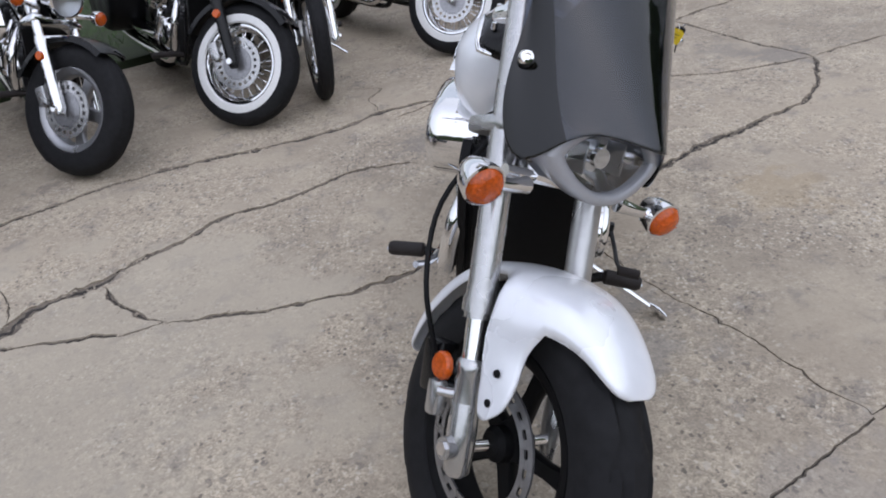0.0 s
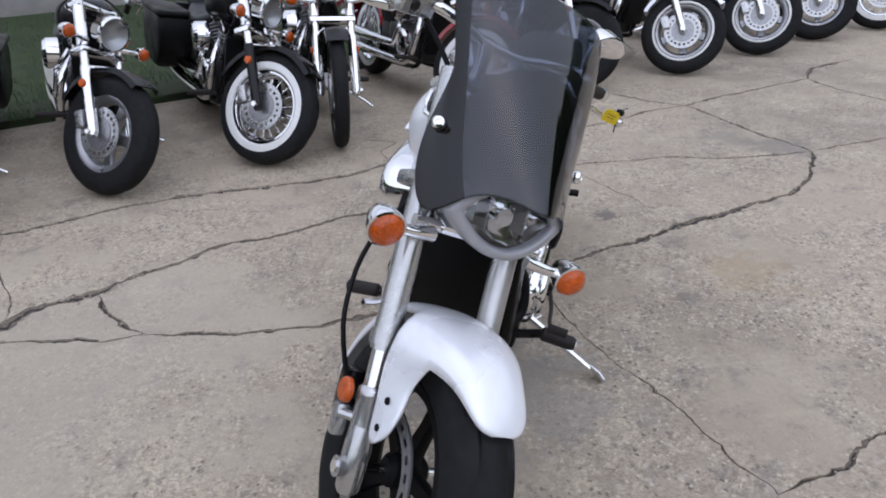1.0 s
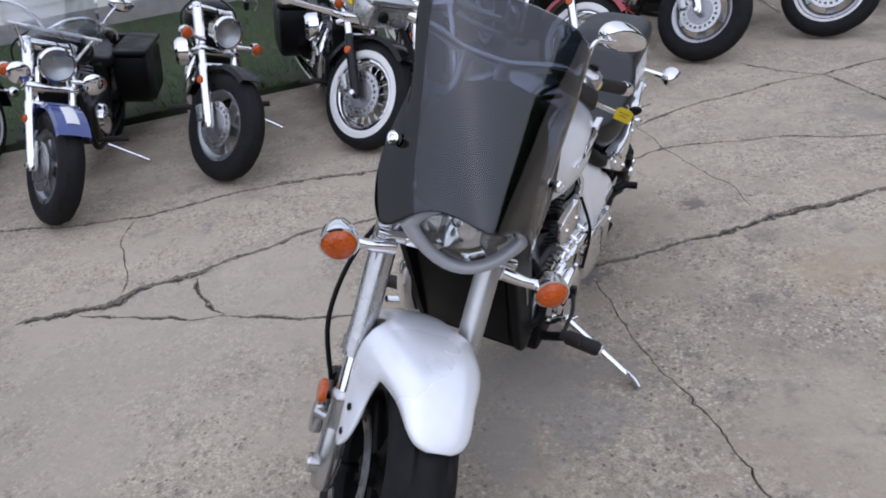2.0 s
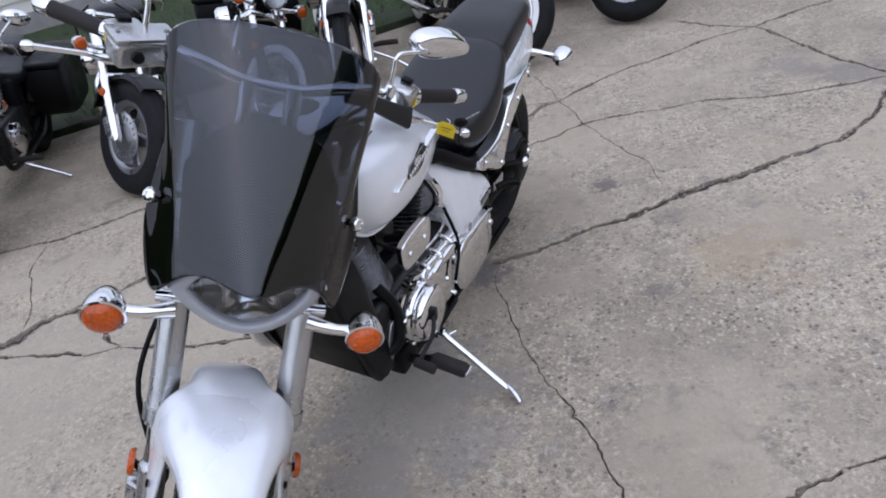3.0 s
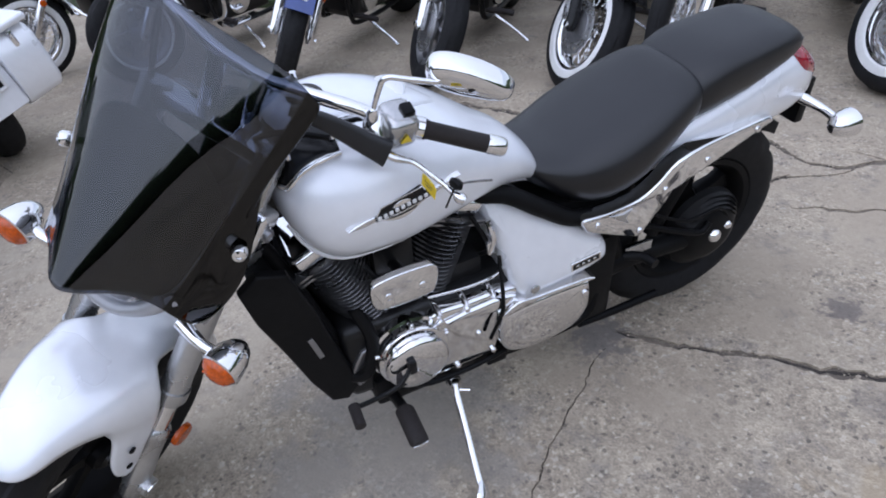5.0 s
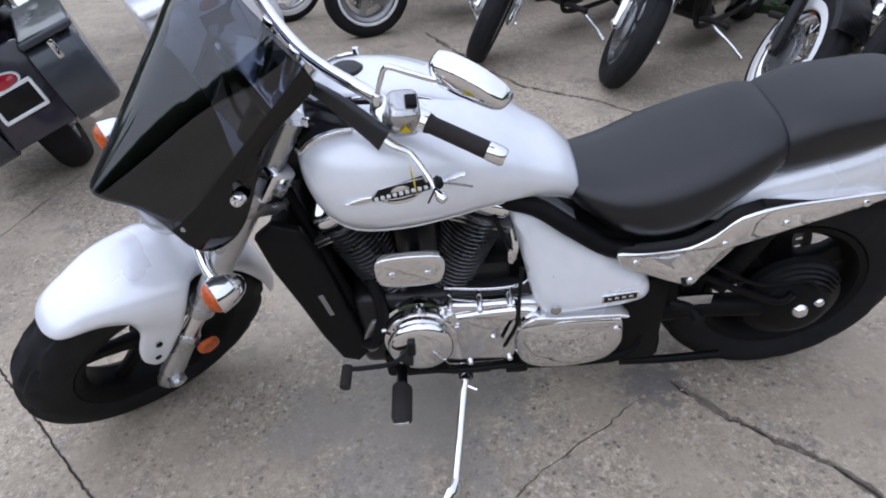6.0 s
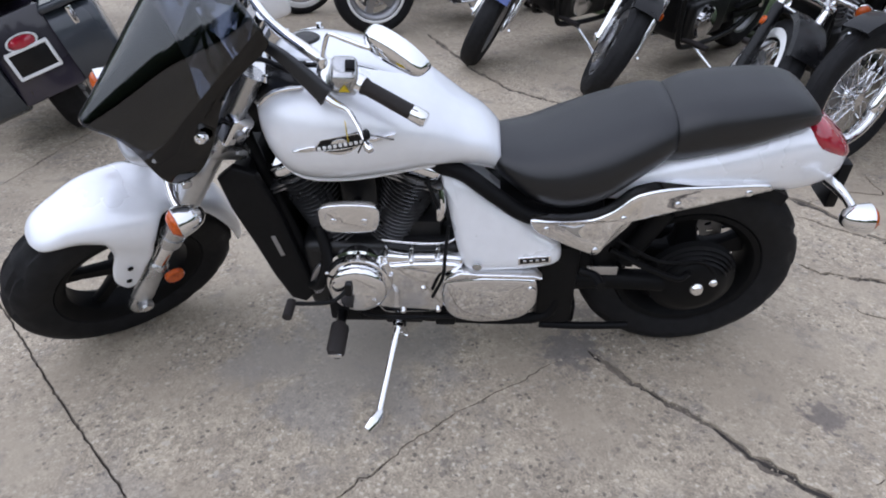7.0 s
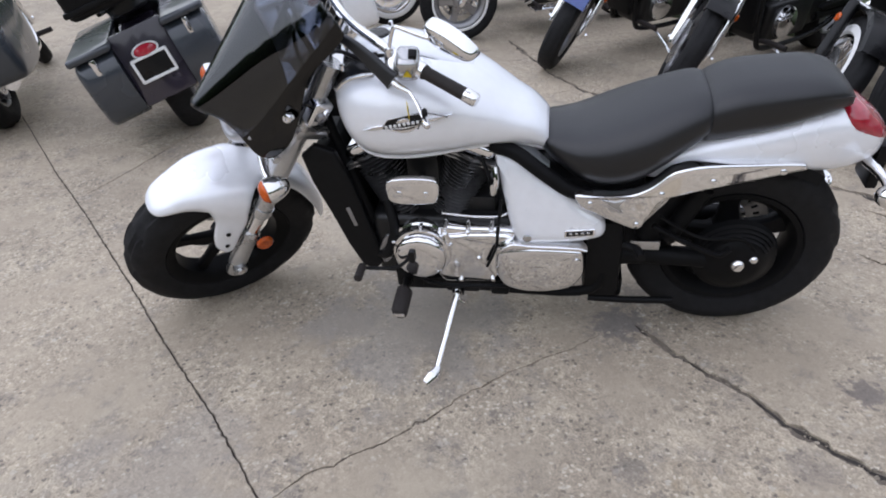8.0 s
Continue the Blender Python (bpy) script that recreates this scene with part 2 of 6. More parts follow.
CONCRETE = concrete()
# dark colour for the shade down in a crack, whose floor is modelled shallow
CRACKSHADE = material("crack_gap_shade", (0.035, 0.03, 0.026), 0.95, grain=0.4, size=90, dirt=0.03, bump=0.6, bump_size=250)
CRACKFILL = material("crack_dirt", (0.15, 0.125, 0.1), 0.95, grain=0.45, size=60, dirt=0.03, bump=0.8, bump_size=250)
GRIT = material("loose_grit", (0.3, 0.255, 0.2), 0.9, grain=0.75, size=45, dirt=0.05)
GRASS = material("grass_blade", (0.045, 0.1, 0.022), 0.6, grain=0.45, size=5, dirt=0.1)
TURF = material("turf_soil", (0.026, 0.036, 0.014), 0.95, grain=0.4, size=8, dirt=0.04, bump=0.9, bump_size=80)
LEAFY = material("far_foliage", (0.035, 0.055, 0.022), 0.8, grain=0.5, size=0.9, dirt=0.1, bump=0.8, bump_size=4)


# ---------- mesh helpers ----------
def part(name, bm, mat, parent=None, label="", m=None, angle=38, both=None):
    """Links a bmesh as one mesh object, under a parent if there is one."""
    bmesh.ops.recalc_face_normals(bm, faces=bm.faces[:])
    me = bpy.data.meshes.new(name)
    bm.to_mesh(me)
    bm.free()
    for p in me.polygons:
        p.use_smooth = True
    me.set_sharp_from_angle(angle=radians(angle))
    me.materials.append(mat)
    if both:
        me.materials.append(both)
    ob = new(name, me)
    if parent:
        ob.parent = parent
    if m:
        ob.matrix_basis = m
    if label:
        ob["label"] = label
    return ob


def smooth_sub(ob, levels=1):
    s = ob.modifiers.new("round", "SUBSURF")
    s.levels = s.render_levels = levels
    return ob


def raw(verts, faces):
    bm = bmesh.new()
    vs = [bm.verts.new(v) for v in verts]
    for f in faces:
        if len(set(f)) > 2:
            bm.faces.new([vs[i] for i in f])
    return bm


def merged(*bms):
    out = bmesh.new()
    for b in bms:
        me = bpy.data.meshes.new("t")
        b.to_mesh(me)
        b.free()
        out.from_mesh(me)
        bpy.data.meshes.remove(me)
    return out


def moved(bm, m):
    bmesh.ops.transform(bm, matrix=m, verts=bm.verts[:])
    return bm


def flip(bm):
    """The mirror image across the plane y = 0."""
    return moved(bm, Matrix.Diagonal((1, -1, 1, 1)))


def curve_pts(pts, sub=5, closed=False):
    """Points on a smooth curve through pts."""
    p = [Vector(q) for q in pts]
    n = len(p)
    out = []
    for i in range(n if closed else n - 1):
        a, b, c, d = (p[(i + k) % n] if closed else p[min(max(i + k, 0), n - 1)] for k in (-1, 0, 1, 2))
        for j in range(sub):
            s = j / sub
            out.append(0.5 * (2 * b + (c - a) * s + (2 * a - 5 * b + 4 * c - d) * s * s + (3 * b - a - 3 * c + d) * s ** 3))
    if not closed:
        out.append(p[-1])
    return out


def rings(rows, caps=True):
    """A skin over rings of the same number of points."""
    n = len(rows[0])
    verts = [v for r in rows for v in r]
    faces = [(i * n + j, i * n + (j + 1) % n, (i + 1) * n + (j + 1) % n, (i + 1) * n + j) for i in range(len(rows) - 1) for j in range(n)]
    if caps:
        faces += [tuple(reversed(range(n))), tuple(range((len(rows) - 1) * n, len(rows) * n))]
    return raw(verts, faces)


def tube(pts, r, n=10, sub=5, smooth=True, flat=1.0):
    """A tube along a curve; r is one radius or one for each given point; flat squashes it sideways."""
    p = curve_pts(pts, sub) if smooth and len(pts) > 2 else [Vector(q) for q in pts]
    rad = [r] * len(p) if not isinstance(r, (list, tuple)) else [r[0] + (0) for _ in p]
    if isinstance(r, (list, tuple)):
        for i in range(len(p)):
            s = i / (len(p) - 1) * (len(r) - 1)
            k = min(int(s), len(r) - 2)
            rad[i] = r[k] + (r[k + 1] - r[k]) * (s - k)
    d = (p[1] - p[0]).normalized()
    u = d.orthogonal().normalized()
    rows = []
    for i, q in enumerate(p):
        e = (p[min(i + 1, len(p) - 1)] - p[max(i - 1, 0)]).normalized()
        u = (u - e * u.dot(e)).normalized()
        w = e.cross(u)
        rows.append([q + (u * math.cos(a) + w * math.sin(a) * flat) * rad[i] for a in (2 * math.pi * k / n for k in range(n))])
    return rings(rows)


def turned(profile, n=32, a0=0.0, a1=2 * math.pi):
    """A body turned round the y axis from (radius, y) pairs."""
    whole = abs(a1 - a0 - 2 * math.pi) < 1e-6
    k = n if whole else n + 1
    verts, faces, m = [], [], len(profile)
    for i in range(k):
        a = a0 + (a1 - a0) * i / n
        verts += [(r * math.cos(a), y, r * math.sin(a)) for r, y in profile]
    for i in range(n if whole else k - 1):
        j = (i + 1) % k
        faces += [(i * m + q, i * m + q + 1, j * m + q + 1, j * m + q) for q in range(m - 1)]
    bm = raw(verts, faces)
    bmesh.ops.remove_doubles(bm, verts=bm.verts[:], dist=1e-6)
    return bm


def rod(a, b, r, n=12, r2=None):
    return tube([a, b], [r, r if r2 is None else r2], n, smooth=False)


def block(cx, cy, cz, sx, sy, sz, bevel=0.004, seg=2):
    bm = bmesh.new()
    bmesh.ops.create_cube(bm, size=1)
    moved(bm, Matrix.Translation((cx, cy, cz)) @ Matrix.Diagonal((sx, sy, sz, 1)))
    if bevel:
        bmesh.ops.bevel(bm, geom=bm.edges[:], offset=bevel, segments=seg, affect="EDGES", profile=0.6)
    return bm


def plate(outline, y0, y1, edge=0.008, sub=4, dome=0.0, centre=None):
    """A plate with a rounded outline of (x, z) points, from depth y0 to y1, its outer edge rolled over and its face domed."""
    p = [(v.x, v.y) for v in curve_pts([(x, z, 0) for x, z in outline], sub, True)] if sub > 1 else list(outline)
    n = len(p)
    out = 1 if y1 > y0 else -1
    area = sum(p[i][0] * p[(i + 1) % n][1] - p[(i + 1) % n][0] * p[i][1] for i in range(n))
    turn = 1 if area > 0 else -1

    def inset(d):
        res = []
        for i in range(n):
            ax, az = p[i - 1]
            bx, bz = p[(i + 1) % n]
            tx, tz = bx - ax, bz - az
            ln = math.hypot(tx, tz) or 1
            res.append((p[i][0] - tz / ln * d * turn, p[i][1] + tx / ln * d * turn))
        return res

    rows = [[(x, y0, z) for x, z in p], [(x, y1 - out * edge, z) for x, z in p]]
    for s in (0.3, 0.65, 1.0):
        rows.append([(x, y1 - out * edge * (1 - math.sin(s * math.pi / 2)), z) for x, z in inset(edge * (1 - math.cos(s * math.pi / 2)))])
    cx, cz = centre or (sum(q[0] for q in p) / n, sum(q[1] for q in p) / n)
    last = rows[-1]
    for s in (0.25, 0.55, 0.8):
        rows.append([(x + (cx - x) * s, y + out * dome * (1 - (1 - s) ** 2), z + (cz - z) * s) for x, y, z in last])
    return rings(rows)


def oval_ring(x, w, top, mid, low, n=28, up=2.3, down=3.0):
    """A rounded cross-section at x: half width w at height mid, from low to top."""
    row = []
    for k in range(n):
        a = 2 * math.pi * k / n
        c, s = math.cos(a), math.sin(a)
        e = up if s > 0 else down
        y = w * math.copysign(abs(c) ** (2 / e), c)
        row.append((x, y, mid + (top - mid if s > 0 else mid - low) * math.copysign(abs(s) ** (2 / e), s)))
    return row


def along(rows, sub=4):
    """Smooths a list of number rows into more rows along their length."""
    n = len(rows)
    out = []
    for i in range(n - 1):
        a, b, c, d = (np.array(rows[min(max(i + k, 0), n - 1)], float) for k in (-1, 0, 1, 2))
        for j in range(sub):
            s = j / sub
            out.append(0.5 * (2 * b + (c - a) * s + (2 * a - 5 * b + 4 * c - d) * s * s + (3 * b - a - 3 * c + d) * s ** 3))
    out.append(np.array(rows[-1], float))
    return out


def bolt(x, y, z, r=0.009, h=0.008, side=1):
    """A domed bolt head that faces sideways."""
    b = turned([(0, h * side), (r * 0.55, h * 0.9 * side), (r * 0.9, h * 0.6 * side), (r, 0.2 * h * side), (r, -0.4 * h * side)], 12)
    return moved(b, Matrix.Translation((x, y, z)))


def ribbed(base, top, rx, ry, count, gap=0.55):
    """A round cylinder with cooling fins, from base to top, as one lathe-turned body squashed to rx by ry."""
    b, t = Vector(base), Vector(top)
    d = t - b
    h = d.length
    prof = [(0, 0)]
    for i in range(count):
        y0, y1 = h * i / count, h * (i + 1 - gap) / count
        prof += [(0.72, y0), (0.97, y0), (1.0, (y0 + y1) / 2), (0.97, y1), (0.72, y1)]
    prof.append((0, h))
    bm = turned(prof, 30)
    d.normalize()
    side = Vector((0, 1, 0))
    m = Matrix((d.cross(side), d, side)).transposed().to_4x4()
    # the lathe's own x is the engine's length, its z the engine's breadth
    return moved(bm, Matrix.Translation(b) @ m @ Matrix.Diagonal((rx, 1, ry, 1)))


# ---------- ground ----------
CRACKS = [
    (0.036, [(-3.4, 2.82), (-2.82, 2.88), (-2.32, 2.94), (-1.94, 3.03), (-1.67, 3.22), (-1.46, 3.34), (-1.14, 3.46), (-0.9, 3.5), (-0.6, 3.57), (-0.39, 3.65), (-0.18, 3.81), (0.18, 3.91), (0.39, 3.82), (0.51, 3.86), (0.58, 3.96), (0.69, 4.03)]),
    (0.055, [(-1.92, 2.0), (-1.76, 2.08), (-1.54, 2.17), (-1.48, 2.29), (-1.28, 2.41), (-1.22, 2.5)]),
    (0.034, [(-1.23, 2.48), (-1.05, 2.63), (-0.88, 2.81), (-0.74, 2.86), (-0.56, 2.94), (-0.42, 3.04), (-0.24, 3.12), (-0.02, 3.1)]),
    (0.034, [(0.49, 2.48), (0.55, 2.5), (0.65, 2.54), (0.81, 2.64), (0.96, 2.71), (1.08, 2.78), (1.18, 2.84), (1.36, 2.94), (1.54, 3.02), (1.75, 3.13), (1.89, 3.21), (2.05, 3.4), (2.14, 3.56), (2.23, 3.77)]),
    (0.02, [(-1.26, 2.39), (-1.18, 2.28), (-1.06, 2.17), (-0.95, 2.1)]),
    (0.018, [(-1.66, 2.08), (-1.48, 2.07), (-1.28, 2.07), (-1.08, 2.06), (-0.95, 2.1)]),
    (0.024, [(-0.95, 2.1), (-0.79, 2.1), (-0.64, 2.09), (-0.47, 2.1), (-0.31, 2.12), (-0.18, 2.16), (0.0, 2.26), (0.2, 2.37)]),
    (0.006, [(0.52, 2.4), (0.56, 2.26), (0.62, 2.11), (0.71, 1.92), (0.77, 1.82), (0.82, 1.71), (0.89, 1.6), (0.95, 1.48), (1.0, 1.36), (1.03, 1.3)]),
    (0.014, [(1.03, 1.3), (1.13, 1.35), (1.21, 1.38), (1.33, 1.46), (1.41, 1.51), (1.99, 1.83), (3.0, 2.38)]),
    (0.02, [(0.51, 3.46), (0.63, 3.52), (0.81, 3.67), (0.98, 3.72), (1.1, 3.73), (1.25, 3.73), (1.39, 3.77), (1.57, 3.74), (1.79, 3.71), (1.98, 3.74), (2.23, 3.77)]),
    (0.024, [(0.69, 4.03), (0.86, 4.22), (1.06, 4.38), (1.36, 4.55), (1.6, 4.72), (1.81, 4.77), (2.01, 4.91), (2.21, 5.0), (2.65, 5.24), (2.92, 5.38)]),
    (0.03, [(2.92, 5.38), (3.0, 5.54), (3.1, 5.7), (3.34, 5.83), (3.55, 5.95)]),
    (0.026, [(1.37, 5.15), (1.58, 4.92), (1.81, 4.77), (1.92, 4.5), (2.03, 4.2), (2.12, 4.02), (2.23, 3.77)]),
    (0.02, [(2.92, 5.38), (2.93, 5.25), (3.0, 5.02), (3.15, 4.72), (3.28, 4.6)]),
    (0.018, [(2.23, 3.77), (2.48, 3.87), (2.75, 3.96), (3.48, 4.21)]),
    (0.006, [(0.48, 4.54), (0.6, 4.25), (0.69, 4.03), (0.76, 3.85), (0.82, 3.67), (0.97, 3.38), (1.11, 3.17), (1.15, 2.97)]),
    (0.012, [(0.45, 4.01), (0.69, 4.03)]),
    (0.014, [(0.3, 3.52), (0.4, 3.67), (0.53, 3.81), (0.57, 3.97)]),
    (0.007, [(-2.02, 2.98), (-1.91, 2.72), (-1.64, 2.41), (-1.54, 2.21)]),
    (0.009, [(-0.99, 0.19), (-1.25, 0.32), (-1.5, 0.44), (-1.8, 0.58), (-1.94, 0.66), (-2.28, 1.05), (-2.64, 1.34), (-3.13, 1.26)]),
    (0.008, [(-0.18, 3.81), (-0.26, 4.05), (-0.18, 4.2), (-0.38, 4.28)]),
    (0.02, [(0.21, 3.45), (0.3, 3.49), (0.39, 3.69)]),
    (0.016, [(-0.1, 3.69), (-0.01, 3.75), (0.17, 3.9)]),
]
JOINT = (0.009, [(-5.67, -2.52), (-2.12, -0.5), (-1.32, -0.05), (-0.79, 0.27), (-0.07, 0.68), (0.33, 0.9), (0.72, 1.13), (1.03, 1.29)])


def ground_mesh():
    from mathutils.geometry import delaunay_2d_cdt
    rnd = random.Random(4)
    pts = [Vector((x, y)) for x, y in ((-220, -220), (220, -220), (220, 220), (-220, 220))]
    faces = [[0, 1, 2, 3]]
    cores = set()
    for width, line in CRACKS + [JOINT]:
        ruled = (width, line) == JOINT
        p = []
        for a, b in zip(line, line[1:]):
            a, b = Vector(a), Vector(b)
            side = Vector((a.y - b.y, b.x - a.x)).normalized()
            k = max(2, int((b - a).length / 0.016))
            for i in range(k):
                q = a.lerp(b, i / k)
                w1 = noise.noise(Vector((q.x * 9, q.y * 9, width * 900))) * 0.022 + noise.noise(Vector((q.x * 45, q.y * 45, 3.1))) * 0.007
                p.append(q + side * (rnd.gauss(0, 0.0014) if ruled else w1 * min(1, 2.2 * math.sin(math.pi * i / k)) if i else 0))
        p.append(Vector(line[-1]))
        left = []
        for i, q in enumerate(p):
            d = (p[min(i + 1, len(p) - 1)] - p[max(i - 1, 0)]).normalized()
            end = 1 if ruled else min(1, 0.2 + 0.14 * min(i, len(p) - 1 - i))
            slow = 0.55 + 1.7 * abs(noise.noise(Vector((q.x * 5, q.y * 5, 7.7)))) + 1.6 * max(0, noise.noise(Vector((q.x * 19, q.y * 19, 1.7))) - 0.12)
            s = Vector((-d.y, d.x))
            wl, wr = (width * 0.5 * end * (rnd.uniform(0.55, 1.2) if ruled else slow * rnd.uniform(0.55, 1.15)) for _ in range(2))
            left.append(len(pts))
            pts += [q + s * max(wl, 0.0015), q - s * max(wr, 0.0015)]
        faces += [[i, i + 1, j + 1, j] for i, j in zip(left, left[1:])]
        # the gap's shade as a thin dark colour, wandering inside the dirt-filled band
        gap = []
        for i, k in enumerate(left):
            q = pts[k].lerp(pts[k + 1], 0.5 + 0.3 * noise.noise(Vector((pts[k].x * 14, pts[k].y * 14, 5.3))))
            half = (pts[k] - pts[k + 1]) * (0.16 + 0.14 * noise.noise(Vector((pts[k].x * 22, pts[k].y * 22, 8.1))))
            gap.append(len(pts))
            pts += [q + half, q - half]
        for i, j in zip(gap, gap[1:]):
            if noise.noise(Vector((pts[i].x * 6, pts[i].y * 6, 2.4))) > -0.32:
                cores.add(len(faces))
                faces.append([i, i + 1, j + 1, j])
    vs, _, fs, _, _, of = delaunay_2d_cdt(pts, [], faces, 0, 1e-5)
    verts = [(v.x, v.y, 0.0) for v in vs]
    low, out, mats, edges = {}, [], [], {}

    def lower(i):
        if i not in low:
            low[i] = len(verts)
            verts.append((vs[i].x, vs[i].y, -rnd.uniform(0.003, 0.008)))
        return low[i]

    for f, o in zip(fs, of):
        deep = any(k > 0 for k in o)
        for a, b in zip(f, [*f[1:], f[0]]):
            edges.setdefault((min(a, b), max(a, b)), []).append(deep)
        out.append([lower(i) for i in f] if deep else list(f))
        mats.append(2 if any(k in cores for k in o) else 1 if deep else 0)
    for (a, b), deep in edges.items():
        if len(deep) == 2 and deep[0] != deep[1]:
            out.append([a, b, lower(b), lower(a)])
            mats.append(0)
    me = bpy.data.meshes.new("ground")
    me.from_pydata(verts, [], out)
    me.materials.append(CONCRETE)
    me.materials.append(CRACKFILL)
    me.materials.append(CRACKSHADE)
    me.polygons.foreach_set("material_index", mats)
    me.update()
    bm = bmesh.new()
    bm.from_mesh(me)
    bmesh.ops.recalc_face_normals(bm, faces=bm.faces[:])
    if sum(f.normal.z * f.calc_area() for f in bm.faces) < 0:
        bmesh.ops.reverse_faces(bm, faces=bm.faces[:])
    bm.to_mesh(me)
    bm.free()
    return me


ground = tagged(new("ground", ground_mesh()), "worn tan-grey concrete lot crossed by dirt-filled cracks", "ground", kind="structure")

def rubble():
    """Broken grains and pebbles that lie in the wider cracks and along their worn edges."""
    rnd = random.Random(21)
    verts, faces = [], []
    for width, line in CRACKS:
        for a, b in zip(line, line[1:]):
            a, b = Vector((*a, 0)), Vector((*b, 0))
            side = Vector((a.y - b.y, b.x - a.x, 0)).normalized()
            for _ in range(int((b - a).length * 95 * min(1.6, width / 0.022))):
                q = a.lerp(b, rnd.random())
                if noise.noise(q * 4.3) < -0.15:
                    continue
                q += side * (noise.noise(Vector((q.x * 9, q.y * 9, width * 900))) * 0.022 + rnd.gauss(0, 0.6) * width)
                r, k, turn = min(0.009, 0.0016 + rnd.expovariate(520)), len(verts), rnd.uniform(0, 6.28)
                for i in range(5):
                    c = turn + i * 1.2566
                    verts.append((q.x + r * rnd.uniform(0.7, 1.3) * math.cos(c), q.y + r * rnd.uniform(0.7, 1.3) * math.sin(c), q.z - 0.002 + r * rnd.uniform(0.0, 0.5)))
                verts.append((q.x, q.y, q.z + r * rnd.uniform(0.5, 0.9)))
                faces += [(k + i, k + (i + 1) % 5, k + 5) for i in range(5)]
    me = bpy.data.meshes.new("crack_rubble")
    me.from_pydata(verts, [], faces)
    me.materials.append(GRIT)
    tagged(new("crack_rubble", me), "loose grit and pebbles along the cracks", "gravel", kind="stuff")


rubble()

# the row of parked machines, the lawn behind it and the building run along one line
ROW = Vector((0.854, 0.52, 0)).normalized()
BEHIND = Vector((-ROW.y, ROW.x, 0))


def row_point(s, d, z=0.0):
    """s along the row from the corner machine, d behind the front wheels."""
    q = Vector((-2.52, 2.98, 0)) + ROW * s + BEHIND * d
    return Vector((q.x, q.y, z))


def lawn():
    rnd = random.Random(8)
    n = 60
    front = [row_point(-14 + 34 * i / n, 1.85 + rnd.uniform(-0.04, 0.05)) for i in range(n + 1)]
    backs = [row_point(-14 + 34 * i / n, 8.3) for i in range(n + 1)]
    up = Vector((0, 0, 0.05))
    bm = rings([[f, f + up + BEHIND * 0.04, b + up, b] for f, b in zip(front, backs)])
    ob = tagged(part("lawn", bm, TURF, angle=30), "strip of green grass behind the parked motorcycles", "lawn", kind="structure")
    verts, faces = [], []
    for _ in range(60000):
        deep = rnd.random() ** 1.5
        q = row_point(rnd.uniform(-6, 9), 1.85 + 6.3 * deep, 0.045)
        if deep < 0.07 and noise.noise(q * 3.1) < 0.18:
            continue
        h, w, a = rnd.uniform(0.03, 0.075), rnd.uniform(0.0015, 0.003), rnd.uniform(0, 6.28)
        d = Vector((math.cos(a), math.sin(a), 0))
        lean = Vector((rnd.gauss(0, 0.03), rnd.gauss(0, 0.03), h))
        k = len(verts)
        verts += [q - d * w, q + d * w, q + lean * 0.6 + d * w * 0.6, q + lean * 0.6 - d * w * 0.6, q + lean * Vector((1.6, 1.6, 1)).length / 2.2]
        faces += [(k, k + 1, k + 2, k + 3), (k + 3, k + 2, k + 4)]
    me = bpy.data.meshes.new("grass")
    me.from_pydata([tuple(v) for v in verts], [], faces)
    me.materials.append(GRASS)
    tagged(new("grass", me), "short green grass blades of the lawn", "grass", kind="stuff")


lawn()


def building():
    root = tagged(new("building"), "low building with pale horizontal siding on a grey foundation", "building", kind="structure")
    root.matrix_basis = Matrix.Translation(row_point(0, 8.4)) @ Matrix.Rotation(math.atan2(ROW.y, ROW.x), 4, "Z")
    part("foundation", block(2, 0.15, 0.14, 34, 0.3, 0.36, 0.01), FOUND, root)
    part("wall", block(2, 0.2, 1.85, 34, 0.2, 3.2, 0.0), SIDING, root)
    bm = raw([(-15, 0.09, 0.0), (19, 0.09, 0.0), (19, 0.115, 0.2), (-15, 0.115, 0.2), (-15, 0.075, 0.0), (19, 0.075, 0.0), (19, 0.1, 0.2), (-15, 0.1, 0.2)], [(4, 5, 6, 7), (0, 3, 2, 1), (0, 1, 5, 4), (1, 2, 6, 5), (2, 3, 7, 6), (3, 0, 4, 7)])
    first = part("siding_board", bm, SIDING, root)
    for i in range(16):
        o = first if i == 0 else new("siding_board", first.data)
        o.parent = root
        o.location = (0, 0, 0.32 + 0.18 * i)


building()


def far_trees():
    """A dark belt of trees and roofs far round the lot, with an uneven top."""
    rows = []
    n = 220
    for i in range(n + 1):
        a = 2 * math.pi * (i % n) / n
        c, s = math.cos(a), math.sin(a)
        h = 14 + 6 * noise.noise(Vector((c * 4, s * 4, 1.3))) + 3 * noise.noise(Vector((c * 14, s * 14, 4.0))) + 1.6 * noise.noise(Vector((c * 45, s * 45, 9.0)))
        rows.append([(c * r, s * r, z) for r, z in ((52, -0.05), (50.5 + 1.5 * noise.noise(Vector((c * 30, s * 30, 2))), h * 0.35), (51.5, h * 0.75), (53.5, h), (57, h * 0.8), (59, -0.05))])
    tagged(part("backdrop", rings(rows, False), LEAFY, angle=180), "dark belt of trees far round the lot", "trees", kind="structure")


far_trees()

# ---------- the white motorcycle ----------
BIKE = pose(0.452, 2.752, 0.0, 0, 0, -104.84) @ pose(0, 0, -0.003, -9.54, 0, 0)
RAKE, HEAD = radians(33), Vector((1.81, 0, 0))
STEER_AXIS = Vector((-math.sin(RAKE), 0, math.cos(RAKE)))
